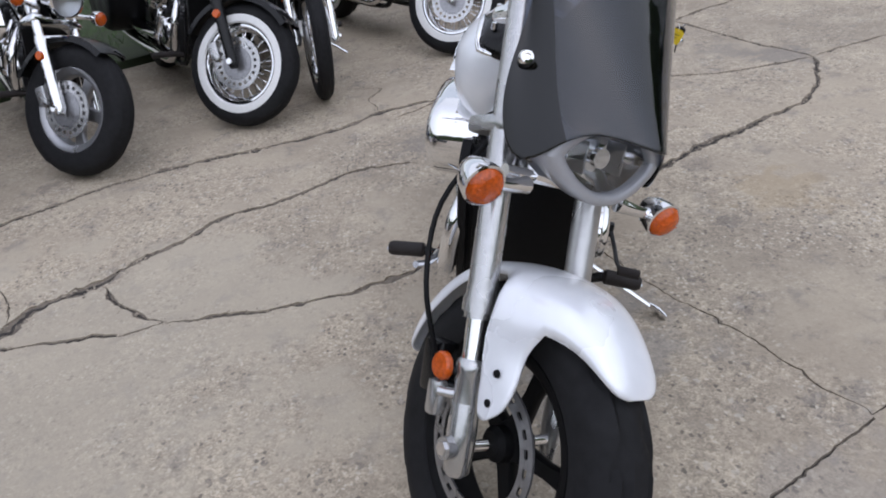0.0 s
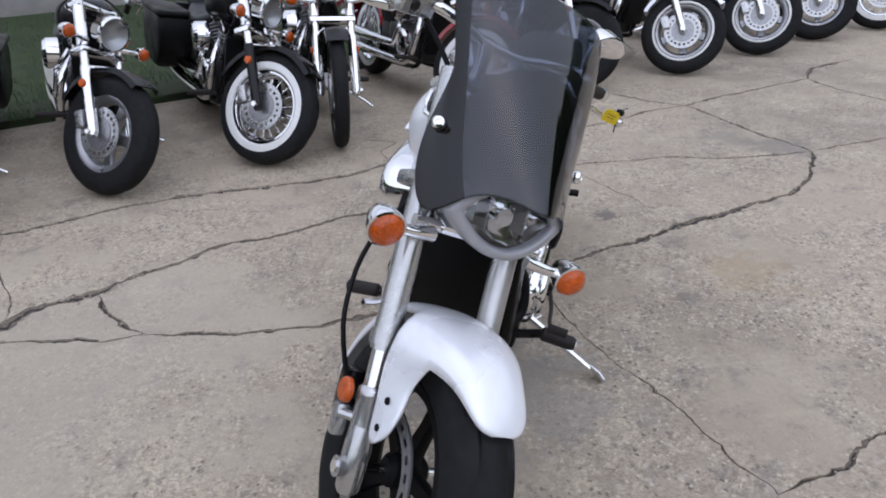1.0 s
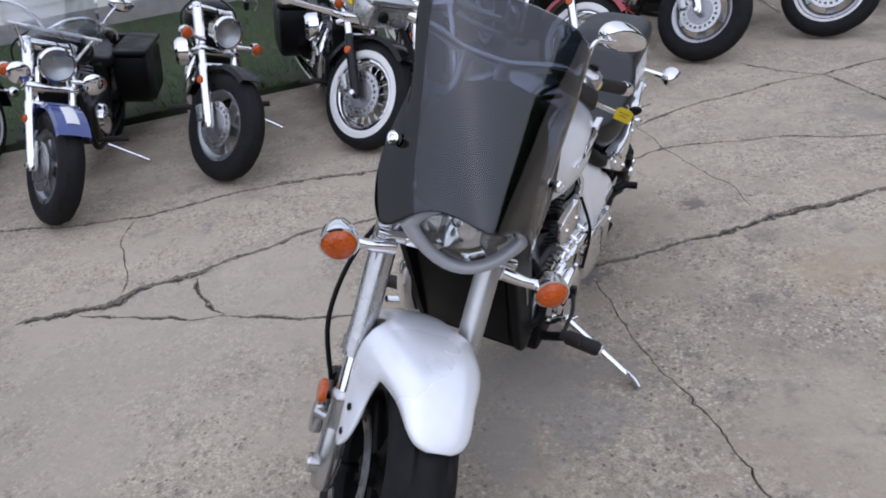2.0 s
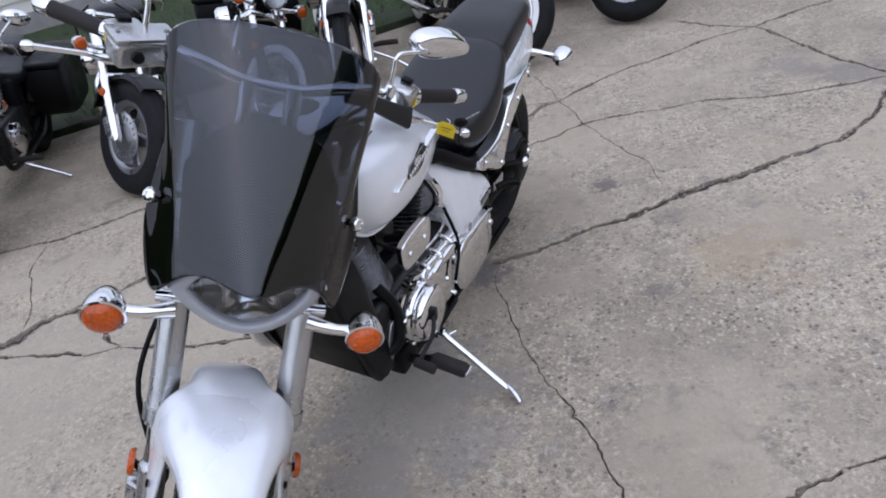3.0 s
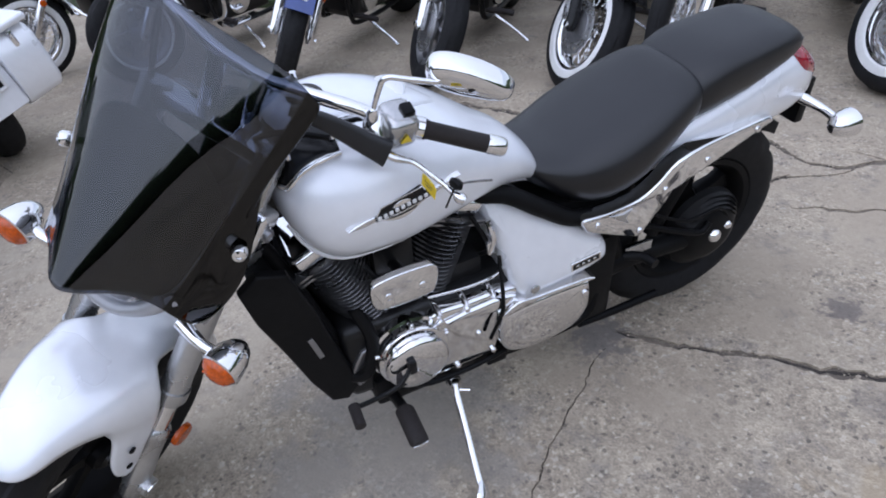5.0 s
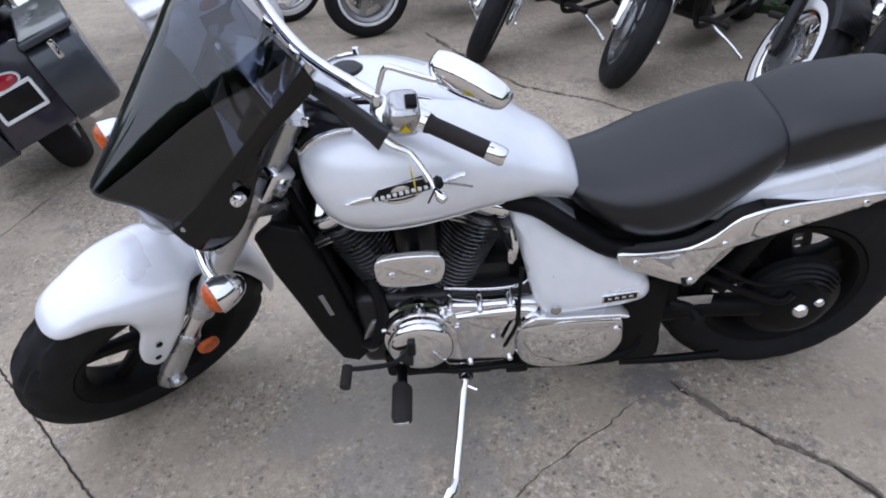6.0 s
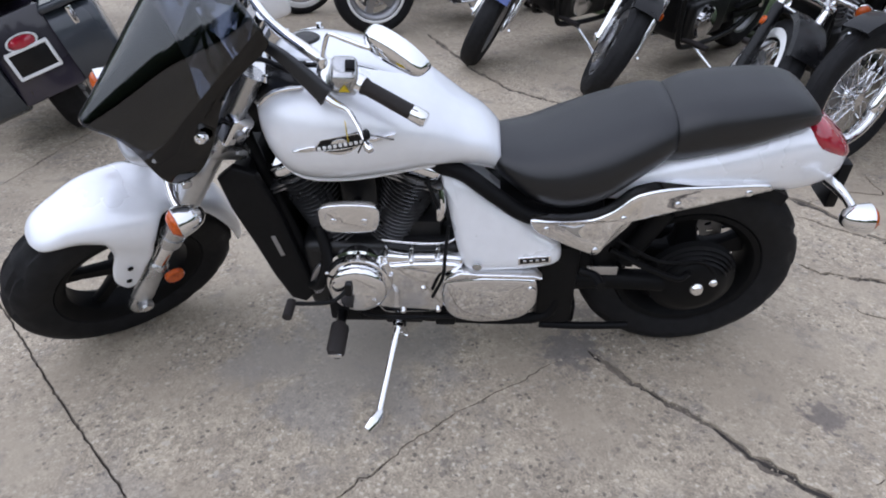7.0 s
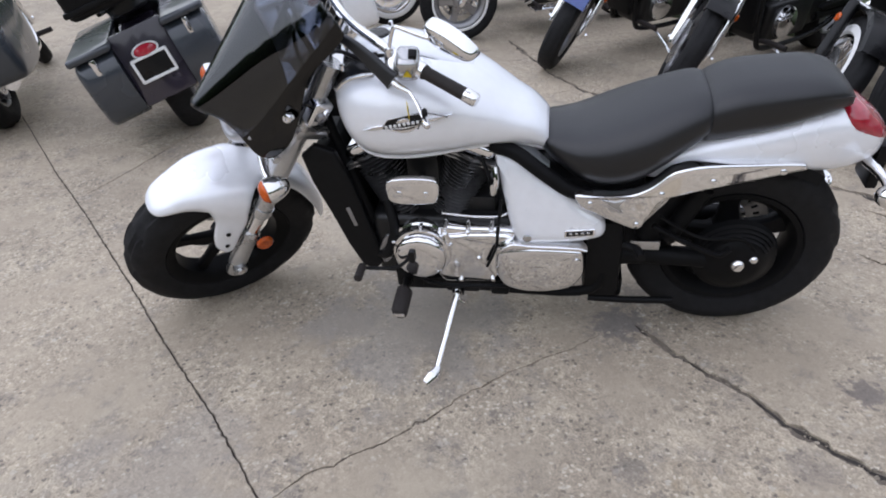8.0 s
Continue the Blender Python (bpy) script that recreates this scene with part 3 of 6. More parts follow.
STEER = Matrix.Translation((0.019, 0, -0.011)) @ Matrix.Translation(HEAD) @ Matrix.Rotation(radians(42), 4, STEER_AXIS) @ Matrix.Translation(-HEAD)


def fork_at(s, y=0.0, ahead=0.0):
    """A point on the fork leg's line, s up it from the axle."""
    return Vector((1.66 - math.sin(RAKE) * s + ahead * math.cos(RAKE), y, 0.322 + math.cos(RAKE) * s + ahead * math.sin(RAKE)))


def tyre_mesh(R, rim, hw, groove=0.0, n=96):
    prof = []
    steps = 18
    for i in range(steps + 1):
        a = math.pi * i / steps
        c, s = math.cos(a), math.sin(a)
        mid = rim + (R - rim) * 0.42
        r = mid + (R - mid) * s ** 0.85
        y = hw * math.copysign(abs(c) ** 0.75, c)
        prof.append((r, y))
    prof = [(rim, hw * 0.62), (rim + 0.012, hw * 0.86)] + prof + [(rim + 0.012, -hw * 0.86), (rim, -hw * 0.62)]
    m = len(prof)
    verts, faces = [], []
    for i in range(n):
        a = 2 * math.pi * i / n
        for q, (r, y) in enumerate(prof):
            if groove and 5 <= q <= m - 6:
                v = abs(q - (m - 1) / 2)
                if (i + int(v * 1.2)) % 8 < 2 and v > 0.6 or q == (m - 1) // 2 - 2 or q == (m - 1) // 2 + 2:
                    r -= groove
            verts.append((r * math.cos(a), y, r * math.sin(a)))
    for i in range(n):
        j = (i + 1) % n
        faces += [(i * m + q, i * m + q + 1, j * m + q + 1, j * m + q) for q in range(m - 1)]
        faces.append((i * m + m - 1, i * m, j * m, j * m + m - 1))
    return raw(verts, faces)


def cast_rim(rim, hw):
    """The barrel of a cast wheel, with its lips."""
    return turned([(rim + 0.006, -hw), (rim + 0.008, -hw * 0.9), (rim - 0.012, -hw * 0.75), (rim - 0.024, -hw * 0.4), (rim - 0.024, hw * 0.4), (rim - 0.012, hw * 0.75), (rim + 0.008, hw * 0.9), (rim + 0.006, hw), (rim - 0.01, hw * 0.96), (rim - 0.03, hw * 0.6), (rim - 0.034, 0), (rim - 0.03, -hw * 0.6), (rim - 0.01, -hw * 0.96), (rim + 0.006, -hw)], 64)


def cast_spokes(wheel, mat, rim, hw, hub, spokes=5, wide=0.32, thick=0.035, slim=1.0):
    """Broad waisted spokes and a hub inside a cast wheel."""
    part("hub", turned([(0, hw * 0.9), (hub * 0.7, hw * 0.9), (hub, hw * 0.7), (hub * 1.1, 0), (hub, -hw * 0.7), (hub * 0.7, -hw * 0.9), (0, -hw * 0.9)], 32), mat, wheel)
    first = None
    for k in range(spokes):
        a = 2 * math.pi * k / spokes
        if first:
            ob = new("spoke", first.data)
            ob.parent = wheel
            ob.matrix_basis = Matrix.Rotation(-a, 4, "Y")
            continue
        rows = []
        for r, w, th in ((hub * 0.8, 0.055, 1.5), (hub * 1.3, 0.036 * max(1, wide / 0.35), 1.2), ((rim + hub) * 0.5, 0.028 * max(1, wide / 0.32), 1.0), (rim * 0.82, 0.036 * max(1, wide / 0.32), 0.95), (rim - 0.02, 0.06 * wide / 0.3, 1.0)):
            t, w = thick * th / 2, w * slim
            rows.append([(r, y, z) for y, z in ((-t, -w * 0.8), (-t * 0.4, -w), (t * 0.4, -w), (t, -w * 0.8), (t, w * 0.8), (t * 0.4, w), (-t * 0.4, w), (-t, w * 0.8))])
        first = part("spoke", rings(rows), mat, wheel)


def disc_mesh(r, hole, t=0.005, n=48, vents=24):
    """A brake disc with rows of drilled holes."""
    pts, faces = [], []
    band = [hole, hole + (r - hole) * 0.32, hole + (r - hole) * 0.62, r]
    for y in (-t / 2, t / 2):
        for b in band:
            pts += [(b * math.cos(2 * math.pi * k / n), y, b * math.sin(2 * math.pi * k / n)) for k in range(n)]
    for sidx in range(2):
        for q in range(3):
            for k in range(n):
                if q == 1 and k % 2 == 0:
                    continue
                a = sidx * 4 * n + q * n
                faces.append((a + k, a + (k + 1) % n, a + n + (k + 1) % n, a + n + k))
    for q in (0, 3):
        for k in range(n):
            faces.append((q * n + k, q * n + (k + 1) % n, 4 * n + q * n + (k + 1) % n, 4 * n + q * n + k))
    return raw(pts, faces)


def indicator(parent, tip, root_pt, m, forward=1):
    """A bullet-shaped chrome indicator on a stalk, with an amber lens."""
    tip = Vector(tip)
    prof = [(0.0, -0.062), (0.012, -0.06), (0.024, -0.05), (0.034, -0.03), (0.039, -0.006), (0.040, 0.006), (0.036, 0.008)]
    turn = Matrix.Rotation(radians(-90 * forward), 4, "Z")
    body = part("indicator", merged(moved(turned(prof, 28), Matrix.Translation(tip) @ turn), tube([root_pt, (Vector(root_pt) + tip) / 2, tip - Vector((0.02 * forward, 0, 0))], [0.017, 0.012, 0.013], 12)), CHROME, parent, "chrome bullet indicator with amber lens", m)
    lens = moved(turned([(0.0, 0.024), (0.016, 0.022), (0.028, 0.016), (0.035, 0.006), (0.035, 0.0), (0.0, -0.002)], 28), Matrix.Translation(tip + Vector((0.004 * forward, 0, 0))) @ turn)
    part("lens", lens, AMBER, body, "amber ribbed lens")
    ribs = merged(*(moved(block(0, 0, 0, 0.003, 0.05 - abs(i) * 0.007, 0.003, 0.001, 1), Matrix.Translation(tip + Vector((0.024 * forward - abs(i) * 0.002 * forward, 0, i * 0.009)))) for i in range(-2, 3)))
    part("lens_rib", ribs, AMBER, body)
    return body


def main_bike():
    root = tagged(new("motorcycle"), "pearl-white cruiser motorcycle with smoked fairing leaning on its side stand", "motorcycle")
    root.matrix_basis = BIKE
    P = lambda name, bm, mat, label="", m=None, parent=root, angle=38: part(name, bm, mat, parent, label, m, angle)
    S = STEER
    # --- wheels
    w = P("rear_wheel", cast_rim(0.2, 0.066), DULL, "black cast rear wheel", Matrix.Translation((0, -0.004, 0.325)) @ Matrix.Rotation(radians(-12), 4, "Y"))
    cast_spokes(w, DULL, 0.2, 0.066, 0.06, 5, 0.3, 0.04)
    part("tyre", tyre_mesh(0.318, 0.2, 0.077, 0.008), RUBBER, w, "wide black rear tyre")
    part("brake_disc", moved(disc_mesh(0.14, 0.075), Matrix.Translation((0, -0.09, 0))), ALLOY, w)
    fw = P("front_wheel", cast_rim(0.207, 0.055), DULL, "black cast front wheel", S @ Matrix.Translation((1.66, 0, 0.322)) @ Matrix.Rotation(radians(-26), 4, "Y"))
    cast_spokes(fw, DULL, 0.207, 0.055, 0.036, 5, 0.15, 0.026, 0.6)
    part("tyre", tyre_mesh(0.328, 0.207, 0.068, 0.008), RUBBER, fw, "black front tyre with grooved tread")
    part("brake_disc", moved(disc_mesh(0.152, 0.118), Matrix.Translation((0, -0.075, 0))), FIN, fw, "drilled dark steel brake disc")
    part("axle", rod((0, -0.16, 0), (0, 0.16, 0), 0.012), CHROME, fw)
    # --- fork
    for y in (0.125, -0.125):
        leg = P("fork_leg", tube([fork_at(0.285, y), fork_at(0.32, y), fork_at(0.66, y), fork_at(0.86, y)], [0.031, 0.029, 0.029, 0.029], 20, smooth=False), SATIN, "satin silver upper fork tube", S)
        part("slider", tube([fork_at(0.15, y), fork_at(0.3, y)], 0.0215, 18, smooth=False), CHROME, leg, "chrome fork slider")
        part("lower_leg", tube([fork_at(0.06, y), fork_at(0.145, y), fork_at(0.15, y), fork_at(0.165, y), fork_at(0.172, y)], [0.0275, 0.0275, 0.0295, 0.0295, 0.024], 18, smooth=False), SATIN, leg, "satin silver lower fork casting with a collar")
        part("dust_seal", merged(tube([fork_at(0.262, y), fork_at(0.29, y)], 0.034, 20, smooth=False), tube([fork_at(0.25, y), fork_at(0.265, y)], 0.028, 20, smooth=False)), SATIN, leg)
        part("axle_clamp", merged(tube([fork_at(-0.055, y), fork_at(-0.045, y), fork_at(0.03, y), fork_at(0.1, y), fork_at(0.125, y)], [0.018, 0.026, 0.03, 0.027, 0.024], 18, smooth=False), rod(fork_at(0, y * 0.9), fork_at(0, y * 1.32), 0.022, 16)), SATIN, leg, "cast silver axle clamp")
        part("axle_cap", rod(fork_at(0, y * 1.3), fork_at(0, y * 1.36), 0.014, 6), CHROME, leg)
        out = 1 if y > 0 else -1
        refl = moved(turned([(0, 0.006), (0.024, 0.005), (0.028, 0.0), (0.028, -0.008), (0, -0.008)], 20), Matrix.Translation(fork_at(0.15, y + out * 0.045, -0.035)) @ Matrix.Rotation(0 if out > 0 else math.pi, 4, "Z"))
        part("reflector", refl, AMBER, leg, "round amber reflector")
        part("reflector_bracket", rod(fork_at(0.14, y + out * 0.01), fork_at(0.15, y + out * 0.04, -0.035), 0.008), BLACK, leg)
    for s, th in ((0.62, 0.035), (0.84, 0.03)):
        P("fork_yoke", moved(block(0, 0, 0, 0.11, 0.31 if s < 0.7 else 0.27, th, 0.012), Matrix.Translation(fork_at(s, 0, -0.03)) @ Matrix.Rotation(-RAKE, 4, "Y")), SATIN if s < 0.7 else CHROME, "cast fork yoke", S)
    cal = merged(moved(block(0, -0.115, 0, 0.07, 0.045, 0.11, 0.012), Matrix.Translation(fork_at(0.13, 0, -0.115)) @ Matrix.Rotation(-RAKE, 4, "Y")), rod(fork_at(0.1, -0.12), fork_at(0.1, -0.12, -0.09), 0.012))
    P("brake_calliper", cal, BLACK, "black brake calliper", S)
    P("calliper_bracket", merged(moved(block(0, 0, 0, 0.034, 0.03, 0.07, 0.01), Matrix.Translation(fork_at(0.085, -0.16, -0.05)) @ Matrix.Rotation(-RAKE, 4, "Y")), rod(fork_at(0.1, -0.13), fork_at(0.1, -0.165, -0.04), 0.011)), SATIN, "cast silver calliper bracket", S)
    P("brake_hose", tube([fork_at(0.16, -0.14, -0.1), fork_at(0.3, -0.18, -0.11), fork_at(0.46, -0.15, -0.14), fork_at(0.62, -0.08, -0.08)], 0.006, 8), PLASTIC, "black rubber brake hose", S)
    # --- front mudguard
    rows = []
    for a, rc, wd, dr in along([(63, 0.347, 0.024, 0.008), (65, 0.35, 0.048, 0.014), (70, 0.356, 0.066, 0.024), (80, 0.364, 0.082, 0.046), (90, 0.367, 0.106, 0.068), (98, 0.367, 0.122, 0.09), (106, 0.364, 0.131, 0.096), (112.5, 0.363, 0.135, 0.09), (116, 0.363, 0.108, 0.052), (121, 0.364, 0.08, 0.026), (140, 0.367, 0.077, 0.035), (160, 0.363, 0.077, 0.044), (180, 0.357, 0.072, 0.035), (190, 0.353, 0.06, 0.02), (194, 0.352, 0.03, 0.01)], 3):
        row = []
        for k in range(15):
            u = -1 + 2 * k / 14
            y = wd * math.copysign(1 - (1 - abs(u)) ** 1.8, u)
            r = rc - dr * abs(u) ** 2.6
            row.append((1.66 + r * math.cos(radians(a)), y, 0.322 + r * math.sin(radians(a))))
        rows.append(row)
    n = 15
    verts = [v for r in rows for v in r]
    faces = [(i * n + j, i * n + j + 1, (i + 1) * n + j + 1, (i + 1) * n + j) for i in range(len(rows) - 1) for j in range(n - 1)]
    # the side tabs run down from the flared rows, between a front and a rear edge
    front_line = curve_pts([(1.66, 0, 0.621), (1.657, 0, 0.565), (1.683, 0, 0.505), (1.692, 0, 0.455), (1.676, 0, 0.412)], 3)
    rear_line = curve_pts([(1.556, 0, 0.575), (1.572, 0, 0.53), (1.607, 0, 0.475), (1.63, 0, 0.435), (1.65, 0, 0.41)], 3)
    steps = len(front_line) - 1
    flared = [(i, math.degrees(math.atan2(r[n // 2][2] - 0.322, r[n // 2][0] - 1.66))) for i, r in enumerate(rows)]
    flared = [(i, (a - 89.9) / 22.8) for i, a in flared if 89.8 < a < 112.8]
    for sgn in (1, -1):
        strips = []
        for i, q in flared:
            edge = Vector(rows[i][n - 1 if sgn > 0 else 0])
            base = Vector(front_line[0]).lerp(Vector(rear_line[0]), q)
            strip = [i * n + (n - 1 if sgn > 0 else 0)]
            for k in range(1, steps + 1):
                v = k / steps
                p = Vector(front_line[k]).lerp(Vector(rear_line[k]), q) + (Vector((edge.x, 0, edge.z)) - base) * (1 - v) ** 2
                f = v * v * (3 - 2 * v)
                strip.append(len(verts))
                verts.append((p.x, edge.y * (1 - f) + 0.1315 * sgn * f, p.z + 0.006 * (2 * q - 1) ** 2 * f))
            strips.append(strip)
        faces += [(a[k], a[k + 1], b[k + 1], b[k]) for a, b in zip(strips, strips[1:]) for k in range(steps)]
    guard = P("front_mudguard", raw(verts, faces), WHITE, "pearl-white front mudguard with moulded side tabs", S, angle=75)
    so = guard.modifiers.new("thick", "SOLIDIFY")
    so.thickness, so.offset = 0.006, -1
    for sgn in (1, -1):
        for x, z in ((1.64, 0.503), (1.66, 0.447)):
            part("tab_bolt", bolt(x, 0.131 * sgn, z, 0.008, 0.004, sgn), DULL, guard)
    # --- headlamp
    hm = S @ Matrix.Translation((1.476, 0.0, 0.884)) @ Matrix.Rotation(radians(8), 4, "X") @ Matrix.Rotation(radians(-19), 4, "Y")

    def almond(k, depth, n=40):
        """An eye-shaped ring, k times the lamp's rim, at a depth along the lamp's axis."""
        return [(depth - 0.022 * (k * math.cos(a)) ** 2, k * 0.144 * math.cos(a), k * (0.084 * math.sin(a) * (0.62 + 0.38 * math.sin(a) ** 2) + (0.012 if math.sin(a) < 0 else 0) * math.cos(a) ** 2)) for a in (2 * math.pi * i / n for i in range(n))]

    lamp = P("headlamp", rings([almond(0.25, -0.13), almond(0.5, -0.12), almond(0.86, -0.085), almond(0.99, -0.03), almond(1.0, 0.0), almond(0.98, 0.011), almond(0.92, 0.018), almond(0.82, 0.019), almond(0.74, 0.014), almond(0.71, 0.004), almond(0.7, -0.02)], False), SILVER, "satin silver almond-shaped headlamp with a clear lens", hm, angle=70)
    part("reflector_bowl", rings([almond(0.71, 0.0), almond(0.68, -0.03), almond(0.5, -0.065), almond(0.2, -0.085), almond(0.02, -0.088)], False), CHROME, lamp)
    part("bulb_shield", merged(rod((-0.08, 0, 0), (-0.02, 0, 0), 0.014, 16), rod((-0.03, 0, 0), (-0.018, 0, 0), 0.019, 16)), CHROME, lamp)
    for y in (-0.046, 0.046):
        part("reflector_rib", block(-0.035, y, 0, 0.05, 0.004, 0.06, 0.001, 1), ALLOY, lamp)
    lens = part("lens", rings([almond(0.72, 0.008), almond(0.62, 0.013), almond(0.45, 0.018), almond(0.2, 0.022), almond(0.02, 0.023)], False), CLEAR, lamp, "clear headlamp lens", angle=80)
    lens.visible_shadow = False
    # --- smoked fairing: a kite-shaped middle panel with a prow, and side panels folded back from it
    grid = [
        [(1.574, 0.0, 0.96), (1.55, 0.035, 0.952), (1.508, 0.075, 0.943), (1.484, 0.13, 0.915), (1.462, 0.17, 0.815), (1.382, 0.192, 0.86)],
        [(1.487, 0.0, 1.028), (1.478, 0.055, 1.018), (1.456, 0.1, 0.985), (1.43, 0.14, 0.945), (1.395, 0.178, 0.89), (1.338, 0.202, 0.955)],
        [(1.393, 0.0, 1.112), (1.386, 0.07, 1.102), (1.366, 0.125, 1.072), (1.348, 0.158, 1.04), (1.312, 0.174, 1.03), (1.276, 0.166, 1.083)],
        [(1.299, 0.0, 1.196), (1.293, 0.085, 1.187), (1.276, 0.145, 1.164), (1.263, 0.176, 1.138), (1.245, 0.19, 1.118), (1.226, 0.192, 1.13)],
        [(1.206, 0.0, 1.273), (1.2, 0.09, 1.266), (1.187, 0.152, 1.247), (1.178, 0.184, 1.222), (1.172, 0.197, 1.2), (1.165, 0.2, 1.188)],
    ]
    full = [[(x, -y, z) for x, y, z in reversed(r[1:])] + r for r in grid]
    k = len(full[0])
    bm = raw([v for r in full for v in r], [(i * k + j, i * k + j + 1, (i + 1) * k + j + 1, (i + 1) * k + j) for i in range(4) for j in range(k - 1)])
    bm.faces.ensure_lookup_table()
    for i, f in enumerate(bm.faces):
        f.material_index = 1 if abs(i % (k - 1) - (k - 2) / 2) > 3 else 0
    cr = bm.edges.layers.float.new("crease_edge")
    bm.verts.ensure_lookup_table()
    for i in range(4):
        for j in (k // 2 - 1, k // 2 + 1):
            e = bm.edges.get((bm.verts[i * k + j], bm.verts[(i + 1) * k + j]))
            e[cr] = 0.2
    fairing = P("fairing", bm, SHIELD, "smoked black acrylic fairing with a pointed prow", S, angle=70)
    fairing.data.materials.append(SHIELD_SIDE)
    smooth_sub(fairing, 4)
    so = fairing.modifiers.new("thick", "SOLIDIFY")
    so.thickness = 0.004
    # the black cowl that fills the lower half behind the sheet, with a rounded top edge
    inner = [[Vector((x - back, y * in_by, z - 0.002)) for x, y, z in r[:4]] for r, back, in_by in zip(grid, (0.008, 0.018, 0.03), (0.97, 0.94, 0.9))]
    crown = [a.lerp(b, f) + Vector((0, 0, 0.004)) for a, b, f in zip(inner[2], [Vector((x - 0.03, y * 0.9, z)) for x, y, z in grid[3][:4]], (0.45, 0.4, 0.2, -0.15))]
    cowl_rows = [[Vector((v.x, -v.y, v.z)) for v in reversed(r[1:])] + r for r in inner + [crown]]
    cowl = part("inner_cowl", raw([v for r in cowl_rows for v in r], [(i * 7 + j, i * 7 + j + 1, (i + 1) * 7 + j + 1, (i + 1) * 7 + j) for i in range(3) for j in range(6)]), PLASTIC, fairing, "matt black cowl behind the smoked sheet")
    smooth_sub(cowl, 2)
    cowl_so = cowl.modifiers.new("thick", "SOLIDIFY")
    cowl_so.thickness = 0.004
    for sgn in (1, -1):
        for x, y, z in ((1.357, 0.187, 0.98),):
            face = Vector((0.73, 0.52 * sgn, 0.45)).normalized()
            seat_m = Matrix.Translation(Vector((x, y * sgn, z)) + face * 0.004) @ Vector((0, 1, 0)).rotation_difference(face).to_matrix().to_4x4()
            part("fairing_bolt", moved(turned([(0, 0.003), (0.005, 0.003), (0.006, 0.0065), (0.011, 0.005), (0.0145, 0.0), (0.0145, -0.012)], 24), seat_m), CHROME, fairing, "domed chrome fairing bolt")
        part("fairing_bracket", rod((1.357, 0.19 * sgn, 0.98), fork_at(0.72, 0.11 * sgn), 0.007), BLACK, fairing)
    P("headlamp_bracket", merged(block(1.40, 0, 0.80, 0.08, 0.2, 0.02, 0.006), rod((1.42, -0.16, 0.795), (1.42, 0.16, 0.795), 0.013)), CHROME, "chrome lamp bracket", S)
    for sgn in (1, -1):
        indicator(root, (1.478, 0.24 * sgn, 0.79), (1.45, 0.125 * sgn, 0.79), S)
    # --- handlebar and controls
    half = [(1.115, 0.0, 1.105), (1.113, 0.06, 1.107), (1.108, 0.13, 1.125), (1.085, 0.2, 1.128), (1.05, 0.265, 1.112), (0.99, 0.37, 1.098), (0.948, 0.452, 1.092)]
    bar = P("handlebar", tube([(x, -y, z) for x, y, z in reversed(half[1:])] + half, 0.0125, 14), CHROME, "chrome pulled-back handlebar", S)
    for sgn in (1, -1):
        F = (lambda b: b) if sgn > 0 else flip
        part("riser", F(tube([fork_at(0.85, 0.045, -0.05), (1.14, 0.045, 1.06), (1.115, 0.045, 1.105)], [0.02, 0.017, 0.02], 14)), CHROME, bar, "chrome handlebar riser")
        a, b = Vector((1.02, 0.318, 1.103)), Vector((0.962, 0.425, 1.094))
        d = (b - a).normalized()
        part("grip", F(tube([a, a + d * 0.006, a + d * 0.012, b], [0.019, 0.019, 0.0165, 0.017], 18, smooth=False)), GRIP, bar, "dark ribbed rubber grip")
        part("bar_end", F(tube([b, b + d * 0.004, b + d * 0.03, b + d * 0.036], [0.0175, 0.0185, 0.018, 0.014], 18, smooth=False)), CHROME, bar)
        part("switchgear", F(moved(block(0, 0, 0, 0.06, 0.07, 0.066, 0.02, 4), Matrix.Translation((1.044, 0.279, 1.107)) @ Matrix.Rotation(radians(-30), 4, "Z"))), SATIN, bar, "silver switch housing")
        part("grip_collar", F(tube([a - d * 0.02, a + d * 0.002], 0.021, 18, smooth=False)), CHROME, bar)
        part("mirror_mount", F(tube([(1.079, 0.245, 1.105), (1.0765, 0.2445, 1.14), (1.076, 0.244, 1.146)], [0.013, 0.011, 0.007], 14, smooth=False)), CHROME, bar)
        sw = part("switch_button", F(moved(block(0, 0, 0, 0.022, 0.026, 0.014, 0.004), Matrix.Translation((1.034, 0.287, 1.141)) @ Matrix.Rotation(radians(-30), 4, "Z"))), PLASTIC, bar)
        part("warning_mark", F(moved(plate([(-0.011, -0.008), (0.011, -0.008), (0.0, 0.011)], 0.0, 0.0025, 0.001, 1), Matrix.Translation((1.062, 0.311, 1.108)) @ Matrix.Rotation(radians(-30), 4, "Z"))), YELLOW, bar, "small yellow triangular sticker")
        part("lever_perch", F(tube([(1.064, 0.246, 1.114), (1.076, 0.256, 1.106), (1.086, 0.272, 1.094), (1.092, 0.286, 1.086)], [0.019, 0.018, 0.015, 0.012], 14)), CHROME, bar, "chrome lever perch")
        if sgn > 0:
            rows, up = [], Vector((-0.21, -0.48, 0.85))
            line = curve_pts([(1.168, 0.14, 1.142), (1.146, 0.185, 1.134), (1.128, 0.222, 1.118), (1.112, 0.258, 1.102), (1.1, 0.288, 1.091), (1.096, 0.296, 1.088)], 4)
            for i, q in enumerate(line):
                f = i / (len(line) - 1)
                d = (Vector(line[min(i + 1, len(line) - 1)]) - Vector(line[max(i - 1, 0)])).normalized()
                e = (up - d * up.dot(d)).normalized()
                high, thick = 0.009 + 0.0165 * f ** 0.7, 0.008 + 0.004 * f
